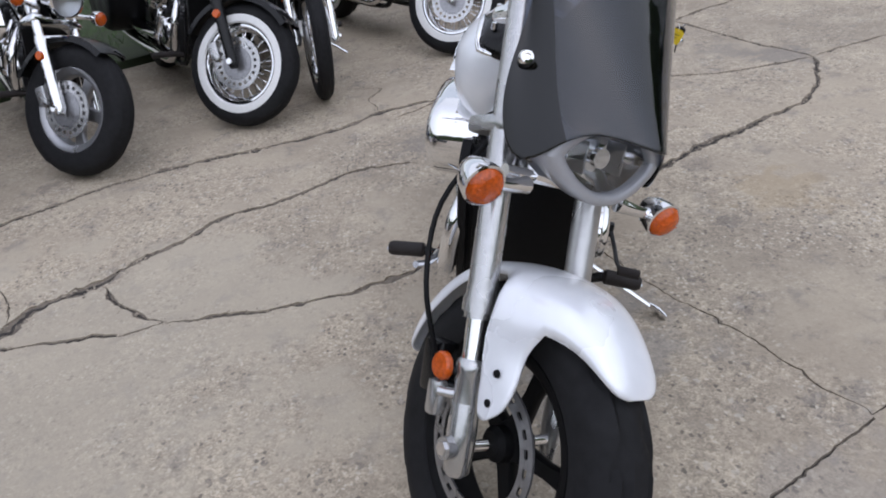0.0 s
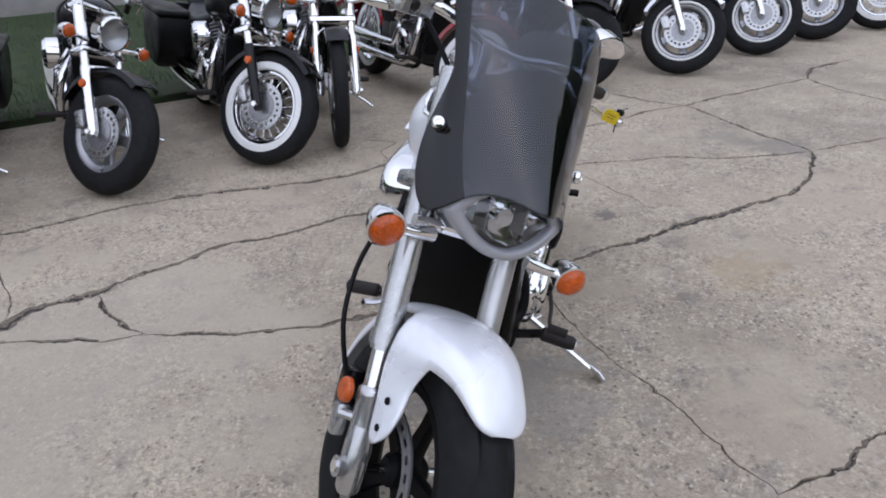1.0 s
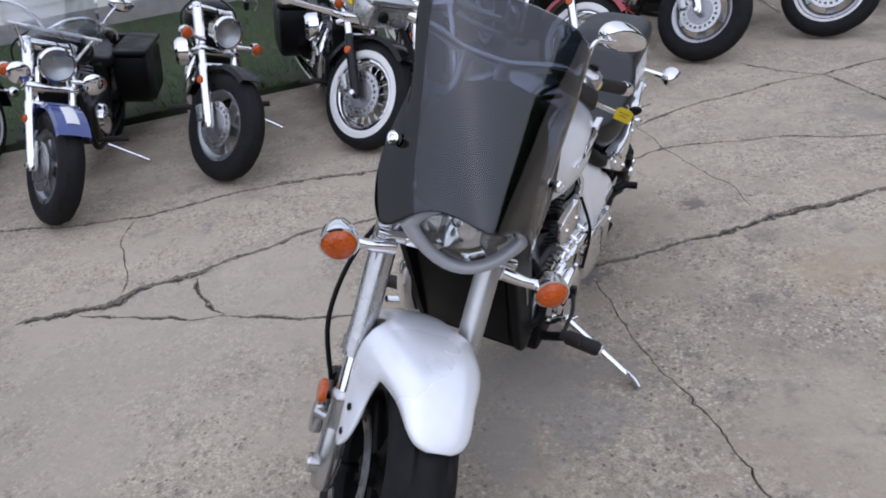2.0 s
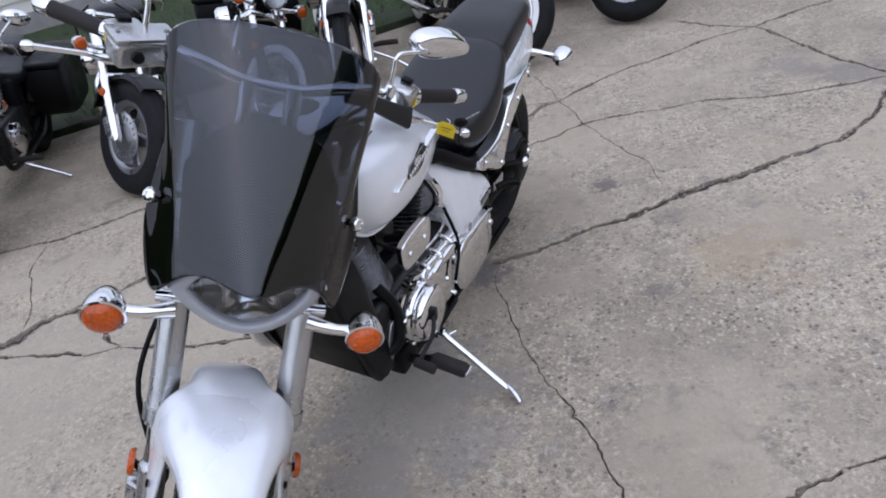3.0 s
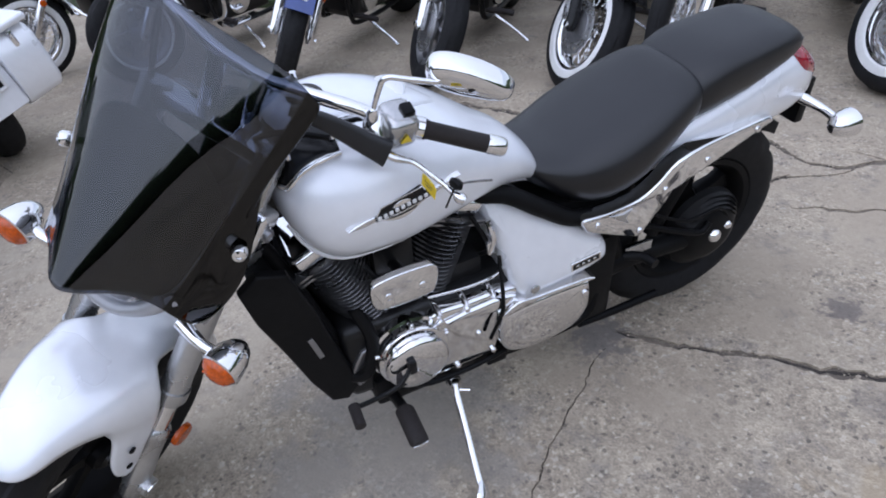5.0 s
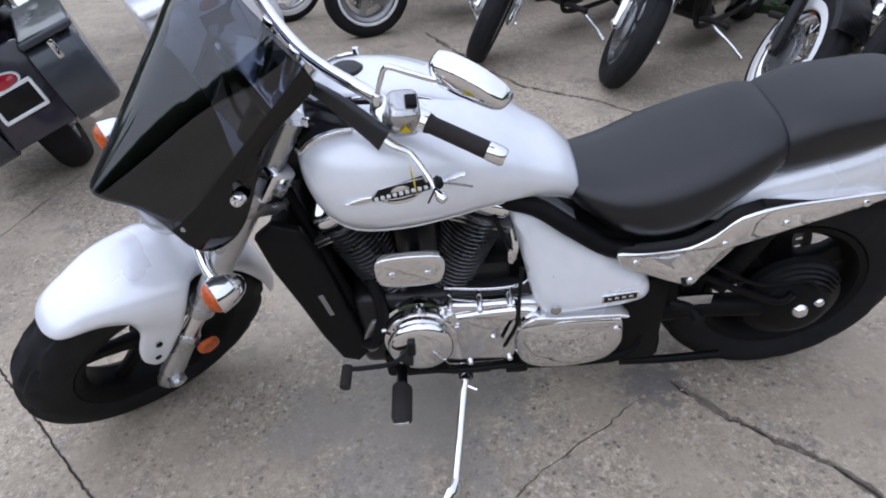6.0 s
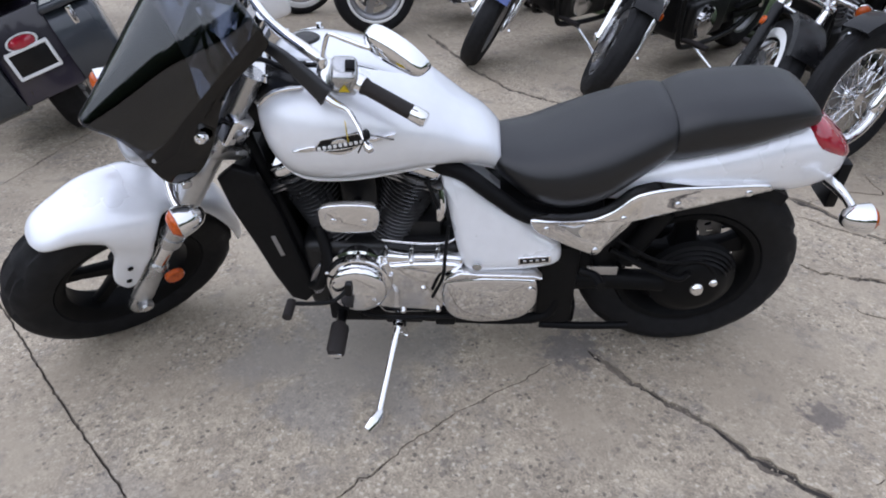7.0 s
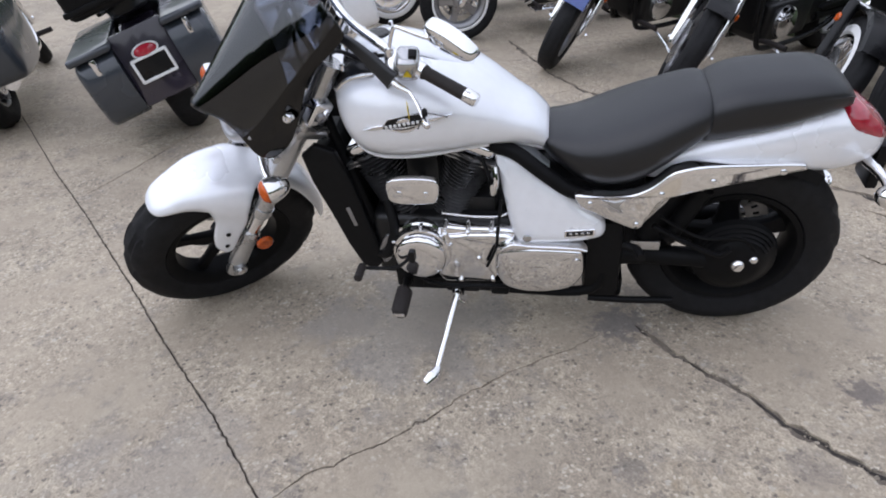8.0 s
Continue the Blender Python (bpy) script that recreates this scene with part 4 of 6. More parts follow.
                rows.append([Vector(q) + e * high * math.copysign(abs(math.sin(a)) ** 0.6, math.sin(a)) + d.cross(e) * thick * math.copysign(abs(math.cos(a)) ** 0.6, math.cos(a)) for a in (2 * math.pi * j / 20 for j in range(20))])
            part("rubber_boot", rings(rows), VINYL, bar, "black rubber boot over the lever pivot", angle=50)
        part("lever", F(tube([(1.1, 0.285, 1.088), (1.088, 0.31, 1.079), (1.072, 0.33, 1.072), (1.068, 0.345, 1.07), (1.07, 0.385, 1.068), (1.078, 0.436, 1.068)], [0.0135, 0.012, 0.009, 0.008, 0.0075, 0.009], 12, flat=0.7)), CHROME, bar, "chrome hand lever")
        part("lever_ball", F(moved(turned([(0, -0.013), (0.008, -0.01), (0.0115, 0), (0.008, 0.01), (0, 0.013)], 14), Matrix.Translation((1.079, 0.442, 1.068)))), CHROME, bar)
        part("mirror_stem", F(tube([(1.078, 0.245, 1.12), (1.072, 0.243, 1.16), (1.064, 0.242, 1.188), (1.06, 0.243, 1.2), (1.054, 0.25, 1.208), (1.04, 0.27, 1.208), (1.014, 0.304, 1.206), (1.004, 0.315, 1.206), (0.996, 0.322, 1.216)], 0.0052, 10, 3)), CHROME, bar, "bent chrome mirror stem")
        mu, mv, mn = Vector((-0.37, 0.926, 0.03)), Vector((0.079, -0.001, 0.995)), Vector((0.926, 0.372, -0.073))

        def leaf(k, depth, n=44):
            """A leaf-shaped ring, blunt at its inner end, k times the mirror's rim."""
            out = []
            for a in (2 * math.pi * i / n for i in range(n)):
                c, sn = math.cos(a), math.sin(a)
                out.append(Vector((0.973, 0.358, 1.214)) + k * 0.078 * c * mu + (k * 0.032 * math.copysign(abs(sn) ** 0.8, sn) * (1 - 0.22 * c) - 0.006 * max(0, c) ** 2) * mv + depth * mn)
            return out
        shell = rings([leaf(0.93, -0.022), leaf(0.985, -0.024), leaf(1.0, -0.02), leaf(0.995, -0.012), leaf(0.965, 0.001), leaf(0.9, 0.0085), leaf(0.78, 0.0125), leaf(0.5, 0.0155), leaf(0.25, 0.0166), leaf(0.02, 0.017)], False)
        mir = part("mirror", F(shell), CHROME, bar, "leaf-shaped chrome rear-view mirror", angle=60)
        part("mirror_glass", F(rings([leaf(0.94, -0.022), leaf(0.93, -0.0195), leaf(0.5, -0.0195), leaf(0.02, -0.0195)], False)), MIRROR, bar)
    tilt = Matrix.Translation((1.094, -0.245, 1.118)) @ Matrix.Rotation(radians(30), 4, "Z")
    res = P("brake_reservoir", merged(moved(block(0, 0, 0, 0.062, 0.115, 0.05, 0.012, 3), tilt), moved(block(0.0, 0.0, 0.03, 0.066, 0.12, 0.012, 0.005), tilt)), SATIN, "silver brake fluid reservoir", S)
    part("sight_glass", moved(turned([(0, 0.0), (0.011, 0.0), (0.013, -0.004), (0.013, -0.01)], 18), tilt @ Matrix.Translation((0.036, -0.02, 0)) @ Matrix.Rotation(radians(-90), 4, "Z")), BLACK, res)
    for dy in (-0.045, 0.045):
        part("reservoir_screw", moved(turned([(0, 0.003), (0.004, 0.002), (0.005, -0.002)], 10), tilt @ Matrix.Translation((0, dy, 0.037)) @ Matrix.Rotation(radians(90), 4, "X")), FIN, res)
    for pts, r in (([(1.13, 0.2, 1.085), (1.17, 0.1, 1.05), (1.2, 0.03, 0.93), (1.15, 0.06, 0.8)], 0.006), ([(1.09, -0.2, 1.1), (1.2, -0.13, 1.03), (1.23, -0.06, 0.88), (1.16, -0.05, 0.78)], 0.006), ([(1.06, 0.22, 1.09), (1.1, 0.14, 1.03), (1.19, 0.05, 0.97), (1.22, 0.03, 0.85)], 0.005)):
        P("control_cable", tube(pts, r, 8), PLASTIC, "black control cable", S)
    # --- tank
    secs = along([(1.142, 0.10, 0.925, 0.87, 0.815), (1.13, 0.15, 0.95, 0.868, 0.785), (1.10, 0.19, 0.972, 0.855, 0.725), (1.045, 0.215, 0.985, 0.843, 0.69), (0.95, 0.222, 0.985, 0.838, 0.688), (0.85, 0.206, 0.956, 0.828, 0.699), (0.75, 0.174, 0.905, 0.81, 0.711), (0.66, 0.132, 0.84, 0.777, 0.708), (0.6, 0.108, 0.8, 0.755, 0.692), (0.56, 0.088, 0.76, 0.72, 0.672)], 3)
    tank = P("fuel_tank", rings([oval_ring(*s, n=36, up=2.25, down=2.6) for s in secs]), WHITE, "pearl-white teardrop fuel tank", angle=60)
    for sgn in (1, -1):
        seam = [(s[0], sgn * s[1] * 0.66, s[3] - (s[3] - s[4]) * 0.9) for s in secs[3:]]
        part("tank_flange", tube(seam, 0.006, 8, 1, flat=0.8), WHITE, tank, "rolled lower seam of the tank")
    con = [oval_ring(x, w, t, t - 0.02, t - 0.05, n=24, up=2.2, down=2.2) for x, w, t in along([(1.12, 0.03, 0.965), (1.09, 0.075, 0.992), (1.0, 0.085, 1.004), (0.9, 0.07, 0.99), (0.82, 0.05, 0.953), (0.77, 0.02, 0.92)], 3)]
    part("console", rings(con), WHITE, tank, "white raised tank console")
    rim = [(x, w * 0.99, t - 0.021) for x, w, t in along([(1.09, 0.075, 0.992), (1.0, 0.085, 1.004), (0.9, 0.07, 0.99), (0.82, 0.05, 0.953), (0.785, 0.028, 0.934), (0.768, 0.0, 0.925)], 3)]
    part("console_trim", tube(rim + [(x, -y, z) for x, y, z in reversed(rim[:-1])], 0.0035, 8, 1), CHROME, tank, "thin chrome edge of the console")
    lid_rows = []
    for x, w, top, mid_z, low_z in (q for q in secs if q[0] > 0.985):
        lid_rows.append([(x, y, mid_z + (top - mid_z) * (1 - min(1, abs(y) / w) ** 2.25) ** (1 / 2.25) + 0.005) for y in (min(0.158, w * 0.93) * (-1 + i / 8) for i in range(17))])
    lid = part("dash_housing", raw([v for r in lid_rows for v in r], [(i * 17 + j, i * 17 + j + 1, (i + 1) * 17 + j + 1, (i + 1) * 17 + j) for i in range(len(lid_rows) - 1) for j in range(16)]), BLACK, tank, "black housing over the front of the tank")
    lid_so = lid.modifiers.new("thick", "SOLIDIFY")
    lid_so.thickness, lid_so.offset = 0.006, 0
    for end in (0, -1):
        part("dash_edge", tube([Vector(r[end]) + Vector((0, 0, 0.004)) for r in lid_rows[2:]], [0.004] + [0.0065] * (len(lid_rows) - 4) + [0.004], 10, 1), CHROME, tank, "chrome edge of the dash housing")
        side = 1 if end else -1
        for x, z in ((1.105, 0.955), (1.02, 0.972)):
            part("dash_screw", moved(turned([(0, 0.006), (0.007, 0.004), (0.008, -0.01)], 14), Matrix.Translation((x, 0.125 * side, z + 0.012)) @ Matrix.Rotation(radians(90), 4, "X")), CHROME, tank)
    part("dial", moved(turned([(0, 0.006), (0.03, 0.005), (0.036, 0.0), (0.036, -0.01)], 32), Matrix.Translation((1.03, 0, 1.003)) @ Matrix.Rotation(radians(90), 4, "X")), BLACK, tank, "round dark instrument dial")
    part("filler_cap", moved(turned([(0, 0.012), (0.03, 0.01), (0.037, 0.004), (0.037, -0.012)], 28), Matrix.Translation((0.865, 0, 0.968)) @ Matrix.Rotation(radians(76), 4, "X") @ Matrix.Rotation(radians(0), 4, "Z")), CHROME, tank)
    # --- badge: winged bars on both tank sides
    for sgn in (1, -1):
        F = (lambda b: b) if sgn > 0 else flip
        tilt = Matrix.Translation((0.935, 0.2155, 0.846)) @ Matrix.Rotation(radians(3), 4, "X") @ Matrix.Rotation(radians(3), 4, "Z") @ Matrix.Rotation(radians(4), 4, "Y")
        bd = part("badge", F(moved(plate([(0.112, -0.005), (0.078, 0.003), (0.05, 0.004), (0.0, 0.004), (-0.06, 0.01), (-0.128, 0.018), (-0.06, -0.001), (0.0, -0.008), (0.05, -0.007), (0.08, -0.009)], -0.012, 0.005, 0.003, 3), tilt)), CHROME, tank, "chrome winged badge")
        part("badge_plate", F(moved(plate([(0.052, 0.004), (0.04, 0.019), (0.0, 0.024), (-0.046, 0.028), (-0.052, 0.012)], -0.012, 0.006, 0.002, 1), tilt)), BLACK, tank, "black enamel feather block")
        part("badge_rim", F(moved(tube([(0.053, 0.006, 0.004), (0.041, 0.006, 0.0195), (0.0, 0.006, 0.0245), (-0.046, 0.006, 0.0285)], 0.0014, 6, smooth=False), tilt)), CHROME, tank)
        part("badge_inlay", F(moved(plate([(0.018, 0.008), (0.012, 0.016), (0.0, 0.0195), (-0.012, 0.018), (-0.018, 0.01)], -0.01, 0.0076, 0.001, 2), tilt)), CHROME, tank)
        part("badge_band", F(moved(plate([(0.056, -0.007), (0.056, 0.005), (0.0, 0.008), (-0.058, 0.013), (-0.058, 0.001), (0.0, -0.006)], -0.01, 0.0068, 0.001, 1), tilt)), BLACK, tank)
        part("badge_bars", F(merged(*(moved(block(0.048 - 0.0122 * i, 0.0074, -0.001 + 0.0011 * i, 0.0082, 0.004, 0.0085, 0.0015, 1), tilt) for i in range(9)))), PAPER, tank, "raised silver-white bars")
        part("badge_wing", F(moved(plate([(0.042, -0.008), (0.03, -0.017), (0.008, -0.023), (-0.016, -0.02), (-0.036, -0.009), (-0.046, 0.0), (0.0, -0.006)], -0.012, 0.005, 0.003, 3), tilt)), CHROME, tank)
        part("badge_slit", F(moved(tube([(0.028, 0.0055, -0.0105), (0.0, 0.0055, -0.0125), (-0.028, 0.0055, -0.008)], 0.0016, 6), tilt)), BLACK, tank)
    # --- seats
    ss = along([(0.582, 0.07, 0.722, 0.705, 0.69), (0.565, 0.1, 0.738, 0.71, 0.665), (0.52, 0.13, 0.742, 0.69, 0.63), (0.47, 0.155, 0.748, 0.68, 0.59), (0.40, 0.175, 0.772, 0.69, 0.572), (0.32, 0.178, 0.803, 0.715, 0.585), (0.26, 0.17, 0.826, 0.74, 0.625), (0.19, 0.152, 0.852, 0.775, 0.69), (0.148, 0.135, 0.856, 0.79, 0.735), (0.132, 0.11, 0.842, 0.795, 0.755)], 3)
    seat = P("rider_seat", rings([oval_ring(*s, n=32, up=2.9, down=2.2) for s in ss]), VINYL, "black vinyl scooped rider seat", angle=60)
    ps = along([(0.165, 0.09, 0.80, 0.77, 0.735), (0.15, 0.122, 0.846, 0.785, 0.715), (0.115, 0.132, 0.87, 0.8, 0.718), (0.06, 0.134, 0.888, 0.82, 0.728), (-0.03, 0.13, 0.898, 0.835, 0.752), (-0.11, 0.122, 0.902, 0.85, 0.785), (-0.165, 0.105, 0.89, 0.85, 0.805), (-0.2, 0.08, 0.86, 0.84, 0.815), (-0.208, 0.05, 0.848, 0.838, 0.825)], 3)
    pil = P("pillion_seat", rings([oval_ring(*s, n=32, up=3.2, down=2.6) for s in ps]), VINYL, "black vinyl pillion seat", angle=60)
    part("piping", tube([(s[0], s[1] * 0.97, s[3] + 0.012) for s in ps[4:-3]], 0.003, 8, 1), VINYL, pil)
    # --- tail
    ts = along([(0.3, 0.09, 0.68, 0.64, 0.6), (0.25, 0.118, 0.71, 0.66, 0.6), (0.13, 0.128, 0.75, 0.69, 0.618), (-0.02, 0.124, 0.785, 0.71, 0.622), (-0.15, 0.112, 0.818, 0.73, 0.616), (-0.24, 0.096, 0.806, 0.73, 0.626), (-0.3, 0.07, 0.765, 0.71, 0.652), (-0.325, 0.04, 0.73, 0.7, 0.675)], 3)
    tail = P("rear_mudguard", rings([oval_ring(*s, n=30, up=2.6, down=3.4) for s in ts]), WHITE, "pearl-white rear mudguard and tail", angle=60)
    tl = along([(-0.185, 0.05, 0.815, 0.8, 0.785), (-0.21, 0.084, 0.82, 0.785, 0.752), (-0.25, 0.082, 0.806, 0.762, 0.726), (-0.298, 0.063, 0.768, 0.733, 0.708), (-0.327, 0.036, 0.732, 0.718, 0.704)], 3)
    part("tail_lamp", rings([oval_ring(s[0], s[1] * 1.12, s[2] + 0.004, s[3], s[4], n=24) for s in tl]), RED, tail, "red wrap-around tail lamp")
    arch = raw(*arch_mesh(0.0, 0.327, 0.35, 0.11, 10, 122))
    part("inner_mudguard", arch, PLASTIC, tail, "black inner mudguard")
    P("plate_bracket", merged(block(-0.335, 0, 0.62, 0.03, 0.1, 0.14, 0.008), block(-0.30, 0, 0.66, 0.1, 0.07, 0.05, 0.01)), PLASTIC, "black number-plate bracket")
    for sgn in (1, -1):
        indicator(root, (-0.345, 0.183 * sgn, 0.62), (-0.3, 0.05 * sgn, 0.645), Matrix.Identity(4), -1)
    for sgn in (1, -1):
        st = plate([(0.482, 0.601), (0.44, 0.6), (0.397, 0.598), (0.327, 0.606), (0.274, 0.636), (0.225, 0.683), (0.146, 0.697), (0.013, 0.691), (-0.1, 0.683), (-0.12, 0.672), (-0.112, 0.66), (0.003, 0.642), (0.134, 0.619), (0.214, 0.602), (0.248, 0.585), (0.276, 0.528), (0.301, 0.486), (0.346, 0.5), (0.422, 0.538), (0.466, 0.562)], 0.14, 0.182, 0.008, 3)
        for v in st.verts:
            v.co.y -= 0.16 * max(0, 0.2 - v.co.x)
        s_ob = P("fender_strut", st if sgn > 0 else flip(st), CHROME, "chrome-plated mudguard strut")
        for x, z in ((0.44, 0.575), (0.307, 0.506), (0.12, 0.648), (-0.06, 0.664), (0.25, 0.612)):
            part("strut_bolt", bolt(x, (0.182 - 0.16 * max(0, 0.2 - x)) * sgn, z, 0.009, 0.007, sgn), CHROME, s_ob)
        dart = plate([(0.41, 0.59), (0.37, 0.585), (0.345, 0.592), (0.36, 0.57), (0.35, 0.548)], 0.181, 0.185, 0.002, 1)
        part("strut_recess", dart if sgn > 0 else flip(dart), SATIN, s_ob)
    # --- side covers
    for sgn in (1, -1):
        F = (lambda b: b) if sgn > 0 else flip
        cover = plate([(0.715, 0.69), (0.692, 0.696), (0.663, 0.694), (0.63, 0.68), (0.598, 0.655), (0.555, 0.62), (0.496, 0.588), (0.47, 0.555), (0.41, 0.517), (0.388, 0.478), (0.4, 0.446), (0.461, 0.429), (0.553, 0.421), (0.629, 0.42), (0.652, 0.44), (0.668, 0.484), (0.685, 0.562), (0.7, 0.63)], 0.08, 0.188, 0.03, 3, 0.0, (0.6, 0.5))
        for v in cover.verts:
            v.co.y -= 0.18 * (v.co.z - 0.43) + 0.4 * (v.co.z - 0.43) ** 2
        sc = P("side_cover", F(cover), WHITE, "pearl-white side cover", angle=60)
        part("cover_bolt", bolt(0.614, 0.196 * sgn, 0.455, 0.013, 0.004, sgn), SATIN, sc)
        nb = part("name_badge", F(plate([(0.506, 0.455), (0.506, 0.477), (0.42, 0.485), (0.42, 0.463)], 0.175, 0.1925, 0.002, 1)), CHROME, sc, "small silver model badge")
        part("badge_bars", F(merged(*(block(0.488 - 0.0165 * i, 0.1935, 0.468 + 0.0015 * i, 0.01, 0.002, 0.006, 0.001, 1) for i in range(4)))), SATIN, sc)
        part("badge_field", F(plate([(0.501, 0.459), (0.501, 0.474), (0.425, 0.481), (0.425, 0.467)], 0.187, 0.1935, 0.001, 1)), BLACK, sc)
        for ob in sc.children:
            if ob.name.startswith(("name_badge", "badge")):
                for v in ob.data.vertices:
                    v.co.y -= sgn * (0.18 * (v.co.z - 0.43) + 0.4 * (v.co.z - 0.43) ** 2)
        P("frame_rail", F(tube([(0.76, 0.08, 0.71), (0.66, 0.115, 0.705), (0.57, 0.135, 0.645), (0.47, 0.145, 0.585), (0.3, 0.14, 0.57)], 0.022, 10)), DULL, "black frame rail")
    # --- engine
    P("crankcase", merged(block(0.86, 0, 0.37, 0.46, 0.3, 0.24, 0.03, 3), block(0.62, 0, 0.36, 0.34, 0.28, 0.26, 0.03, 3), block(0.86, 0, 0.5, 0.3, 0.22, 0.08, 0.02)), ENGINE, "black engine casing")
    for base, top in (((0.985, 0, 0.465), (1.085, 0, 0.69)), ((0.862, 0, 0.465), (0.774, 0, 0.69))):
        b, t = Vector(base), Vector(top)
        d = (t - b).normalized()
        ang = math.atan2(d.x, d.z)
        cyl = P("cylinder", ribbed(b, t, 0.086, 0.135, 20), FIN_BLACK, "black cylinder with polished fin edges")
        part("head_cover", moved(block(0, 0, 0, 0.12, 0.235, 0.04, 0.018, 3), Matrix.Translation(t + d * 0.018) @ Matrix.Rotation(ang, 4, "Y")), CHROME, cyl, "chrome cylinder head cover")
        part("head_fin", merged(*(moved(block(0, 0, 0, 0.15, 0.24, 0.005, 0.0), Matrix.Translation(t - d * (0.012 + 0.012 * i)) @ Matrix.Rotation(ang, 4, "Y")) for i in range(2))), ALLOY, cyl)
    pod = P("engine_emblem_plate", plate([(1.016, 0.638), (1.003, 0.654), (0.96, 0.661), (0.9, 0.661), (0.871, 0.654), (0.862, 0.63), (0.871, 0.588), (0.89, 0.575), (0.952, 0.571), (0.998, 0.576), (1.014, 0.595)], 0.182, 0.2, 0.005, 4, 0.001), CHROME, "chrome cover plate between the cylinders")
    for x in (0.979, 0.901):
        part("cover_bolt", bolt(x, 0.2, 0.611, 0.009, 0.006), CHROME, pod)
    part("plate_mount", rod((0.93, 0.1, 0.6), (0.93, 0.16, 0.62), 0.012), BLACK, pod)
    P("intake", block(0.925, 0.02, 0.62, 0.1, 0.16, 0.1, 0.02), ENGINE, "black intake body between the cylinders")
    rc = Matrix.Translation((0.935, 0, 0.385))
    stator = P("alternator_cover", moved(turned([(0.0, 0.23), (0.055, 0.229), (0.07, 0.226), (0.077, 0.219), (0.079, 0.21), (0.074, 0.205), (0.074, 0.199), (0.087, 0.196), (0.091, 0.188), (0.091, 0.17), (0.097, 0.166), (0.098, 0.12)], 48), rc), CHROME, "round chrome alternator cover")
    for k in range(5):
        a = radians(20 + 72 * k)
        part("cover_bolt", bolt(0.935 + 0.094 * math.cos(a), 0.178, 0.385 + 0.094 * math.sin(a), 0.006, 0.012), CHROME, stator)
    mid = P("engine_side_cover", plate([(0.878, 0.468), (0.8, 0.472), (0.7, 0.472), (0.65, 0.46), (0.66, 0.42), (0.69, 0.38), (0.7, 0.3), (0.72, 0.262), (0.8, 0.255), (0.88, 0.258), (0.9, 0.35)], 0.12, 0.178, 0.012, 3, 0.003, (0.79, 0.37)), CHROME, "chrome engine side cover")
    part("cover_ridge", plate([(0.85, 0.452), (0.72, 0.462), (0.66, 0.455), (0.7, 0.42), (0.76, 0.425)], 0.17, 0.192, 0.012, 2), CHROME, mid)
    for x, z in ((0.86, 0.45), (0.79, 0.46), (0.72, 0.275), (0.82, 0.268), (0.76, 0.36)):
        part("cover_bolt", bolt(x, 0.179, z, 0.009, 0.01), CHROME, mid)
    for x in (0.86, 0.79, 0.72):
        part("cover_lug", tube([(x, 0.12, 0.478), (x, 0.165, 0.476), (x, 0.182, 0.47)], [0.009, 0.009, 0.007], 12, smooth=False), CHROME, mid)
    P("oil_line", tube([(0.87, 0.14, 0.5), (0.76, 0.15, 0.497), (0.68, 0.14, 0.5), (0.66, 0.1, 0.53)], 0.004, 10), CHROME, "thin chrome oil line")
    P("spark_plug_lead", tube([(1.0, 0.12, 0.64), (0.97, 0.15, 0.6), (0.93, 0.12, 0.56), (0.9, 0.08, 0.53)], 0.0055, 8), PLASTIC, "black spark plug lead")
    P("spark_plug_lead", tube([(0.745, 0.12, 0.68), (0.72, 0.14, 0.62), (0.7, 0.12, 0.56), (0.72, 0.08, 0.52)], 0.0055, 8), PLASTIC, "black spark plug lead")
    P("throttle_linkage", merged(tube([(0.71, 0.13, 0.66), (0.705, 0.15, 0.62), (0.715, 0.15, 0.58)], 0.008, 8), block(0.712, 0.145, 0.6, 0.02, 0.02, 0.03, 0.004)), CHROME, "small chrome linkage")
    P("breather_hose", tube([(0.69, 0.15, 0.56), (0.7, 0.19, 0.48), (0.705, 0.197, 0.42), (0.735, 0.195, 0.34)], 0.005, 8), PLASTIC, "thin black hose")
    low = P("drive_side_cover", plate([(0.705, 0.39), (0.69, 0.405), (0.6, 0.416), (0.47, 0.413), (0.45, 0.4), (0.443, 0.35), (0.447, 0.305), (0.487, 0.256), (0.584, 0.236), (0.665, 0.249), (0.7, 0.285), (0.71, 0.34)], 0.12, 0.198, 0.016, 3, 0.004), CHROME, "chrome drive side cover")
    part("cover_bolt", bolt(0.465, 0.198, 0.375, 0.011, 0.008), CHROME, low)
    part("cover_edge", plate([(0.705, 0.4), (0.66, 0.43), (0.6, 0.425), (0.46, 0.422), (0.45, 0.408), (0.6, 0.414), (0.69, 0.402)], 0.15, 0.197, 0.005, 2), CHROME, low)
    # --- frame, radiator, exhaust, swingarm
    rad = P("radiator", merged(moved(block(0, 0, 0, 0.05, 0.3, 0.43, 0.012), Matrix.Translation((1.165, 0, 0.51)) @ Matrix.Rotation(radians(13.5), 4, "Y"))), DULL, "black radiator in a plastic shroud")
    part("core", moved(block(0.024, 0, 0, 0.012, 0.25, 0.38, 0.003), Matrix.Translation((1.165, 0, 0.51)) @ Matrix.Rotation(radians(13.5), 4, "Y")), PLASTIC, rad)
    for sgn in (1, -1):
        F = (lambda b: b) if sgn > 0 else flip
        part("shroud", F(moved(plate([(0.045, 0.215), (-0.055, 0.205), (-0.06, -0.05), (-0.05, -0.215), (0.02, -0.215), (0.04, 0.0)], 0.14, 0.162, 0.008, 2), Matrix.Translation((1.17, 0, 0.51)) @ Matrix.Rotation(radians(13.5), 4, "Y"))), PLASTIC, rad)
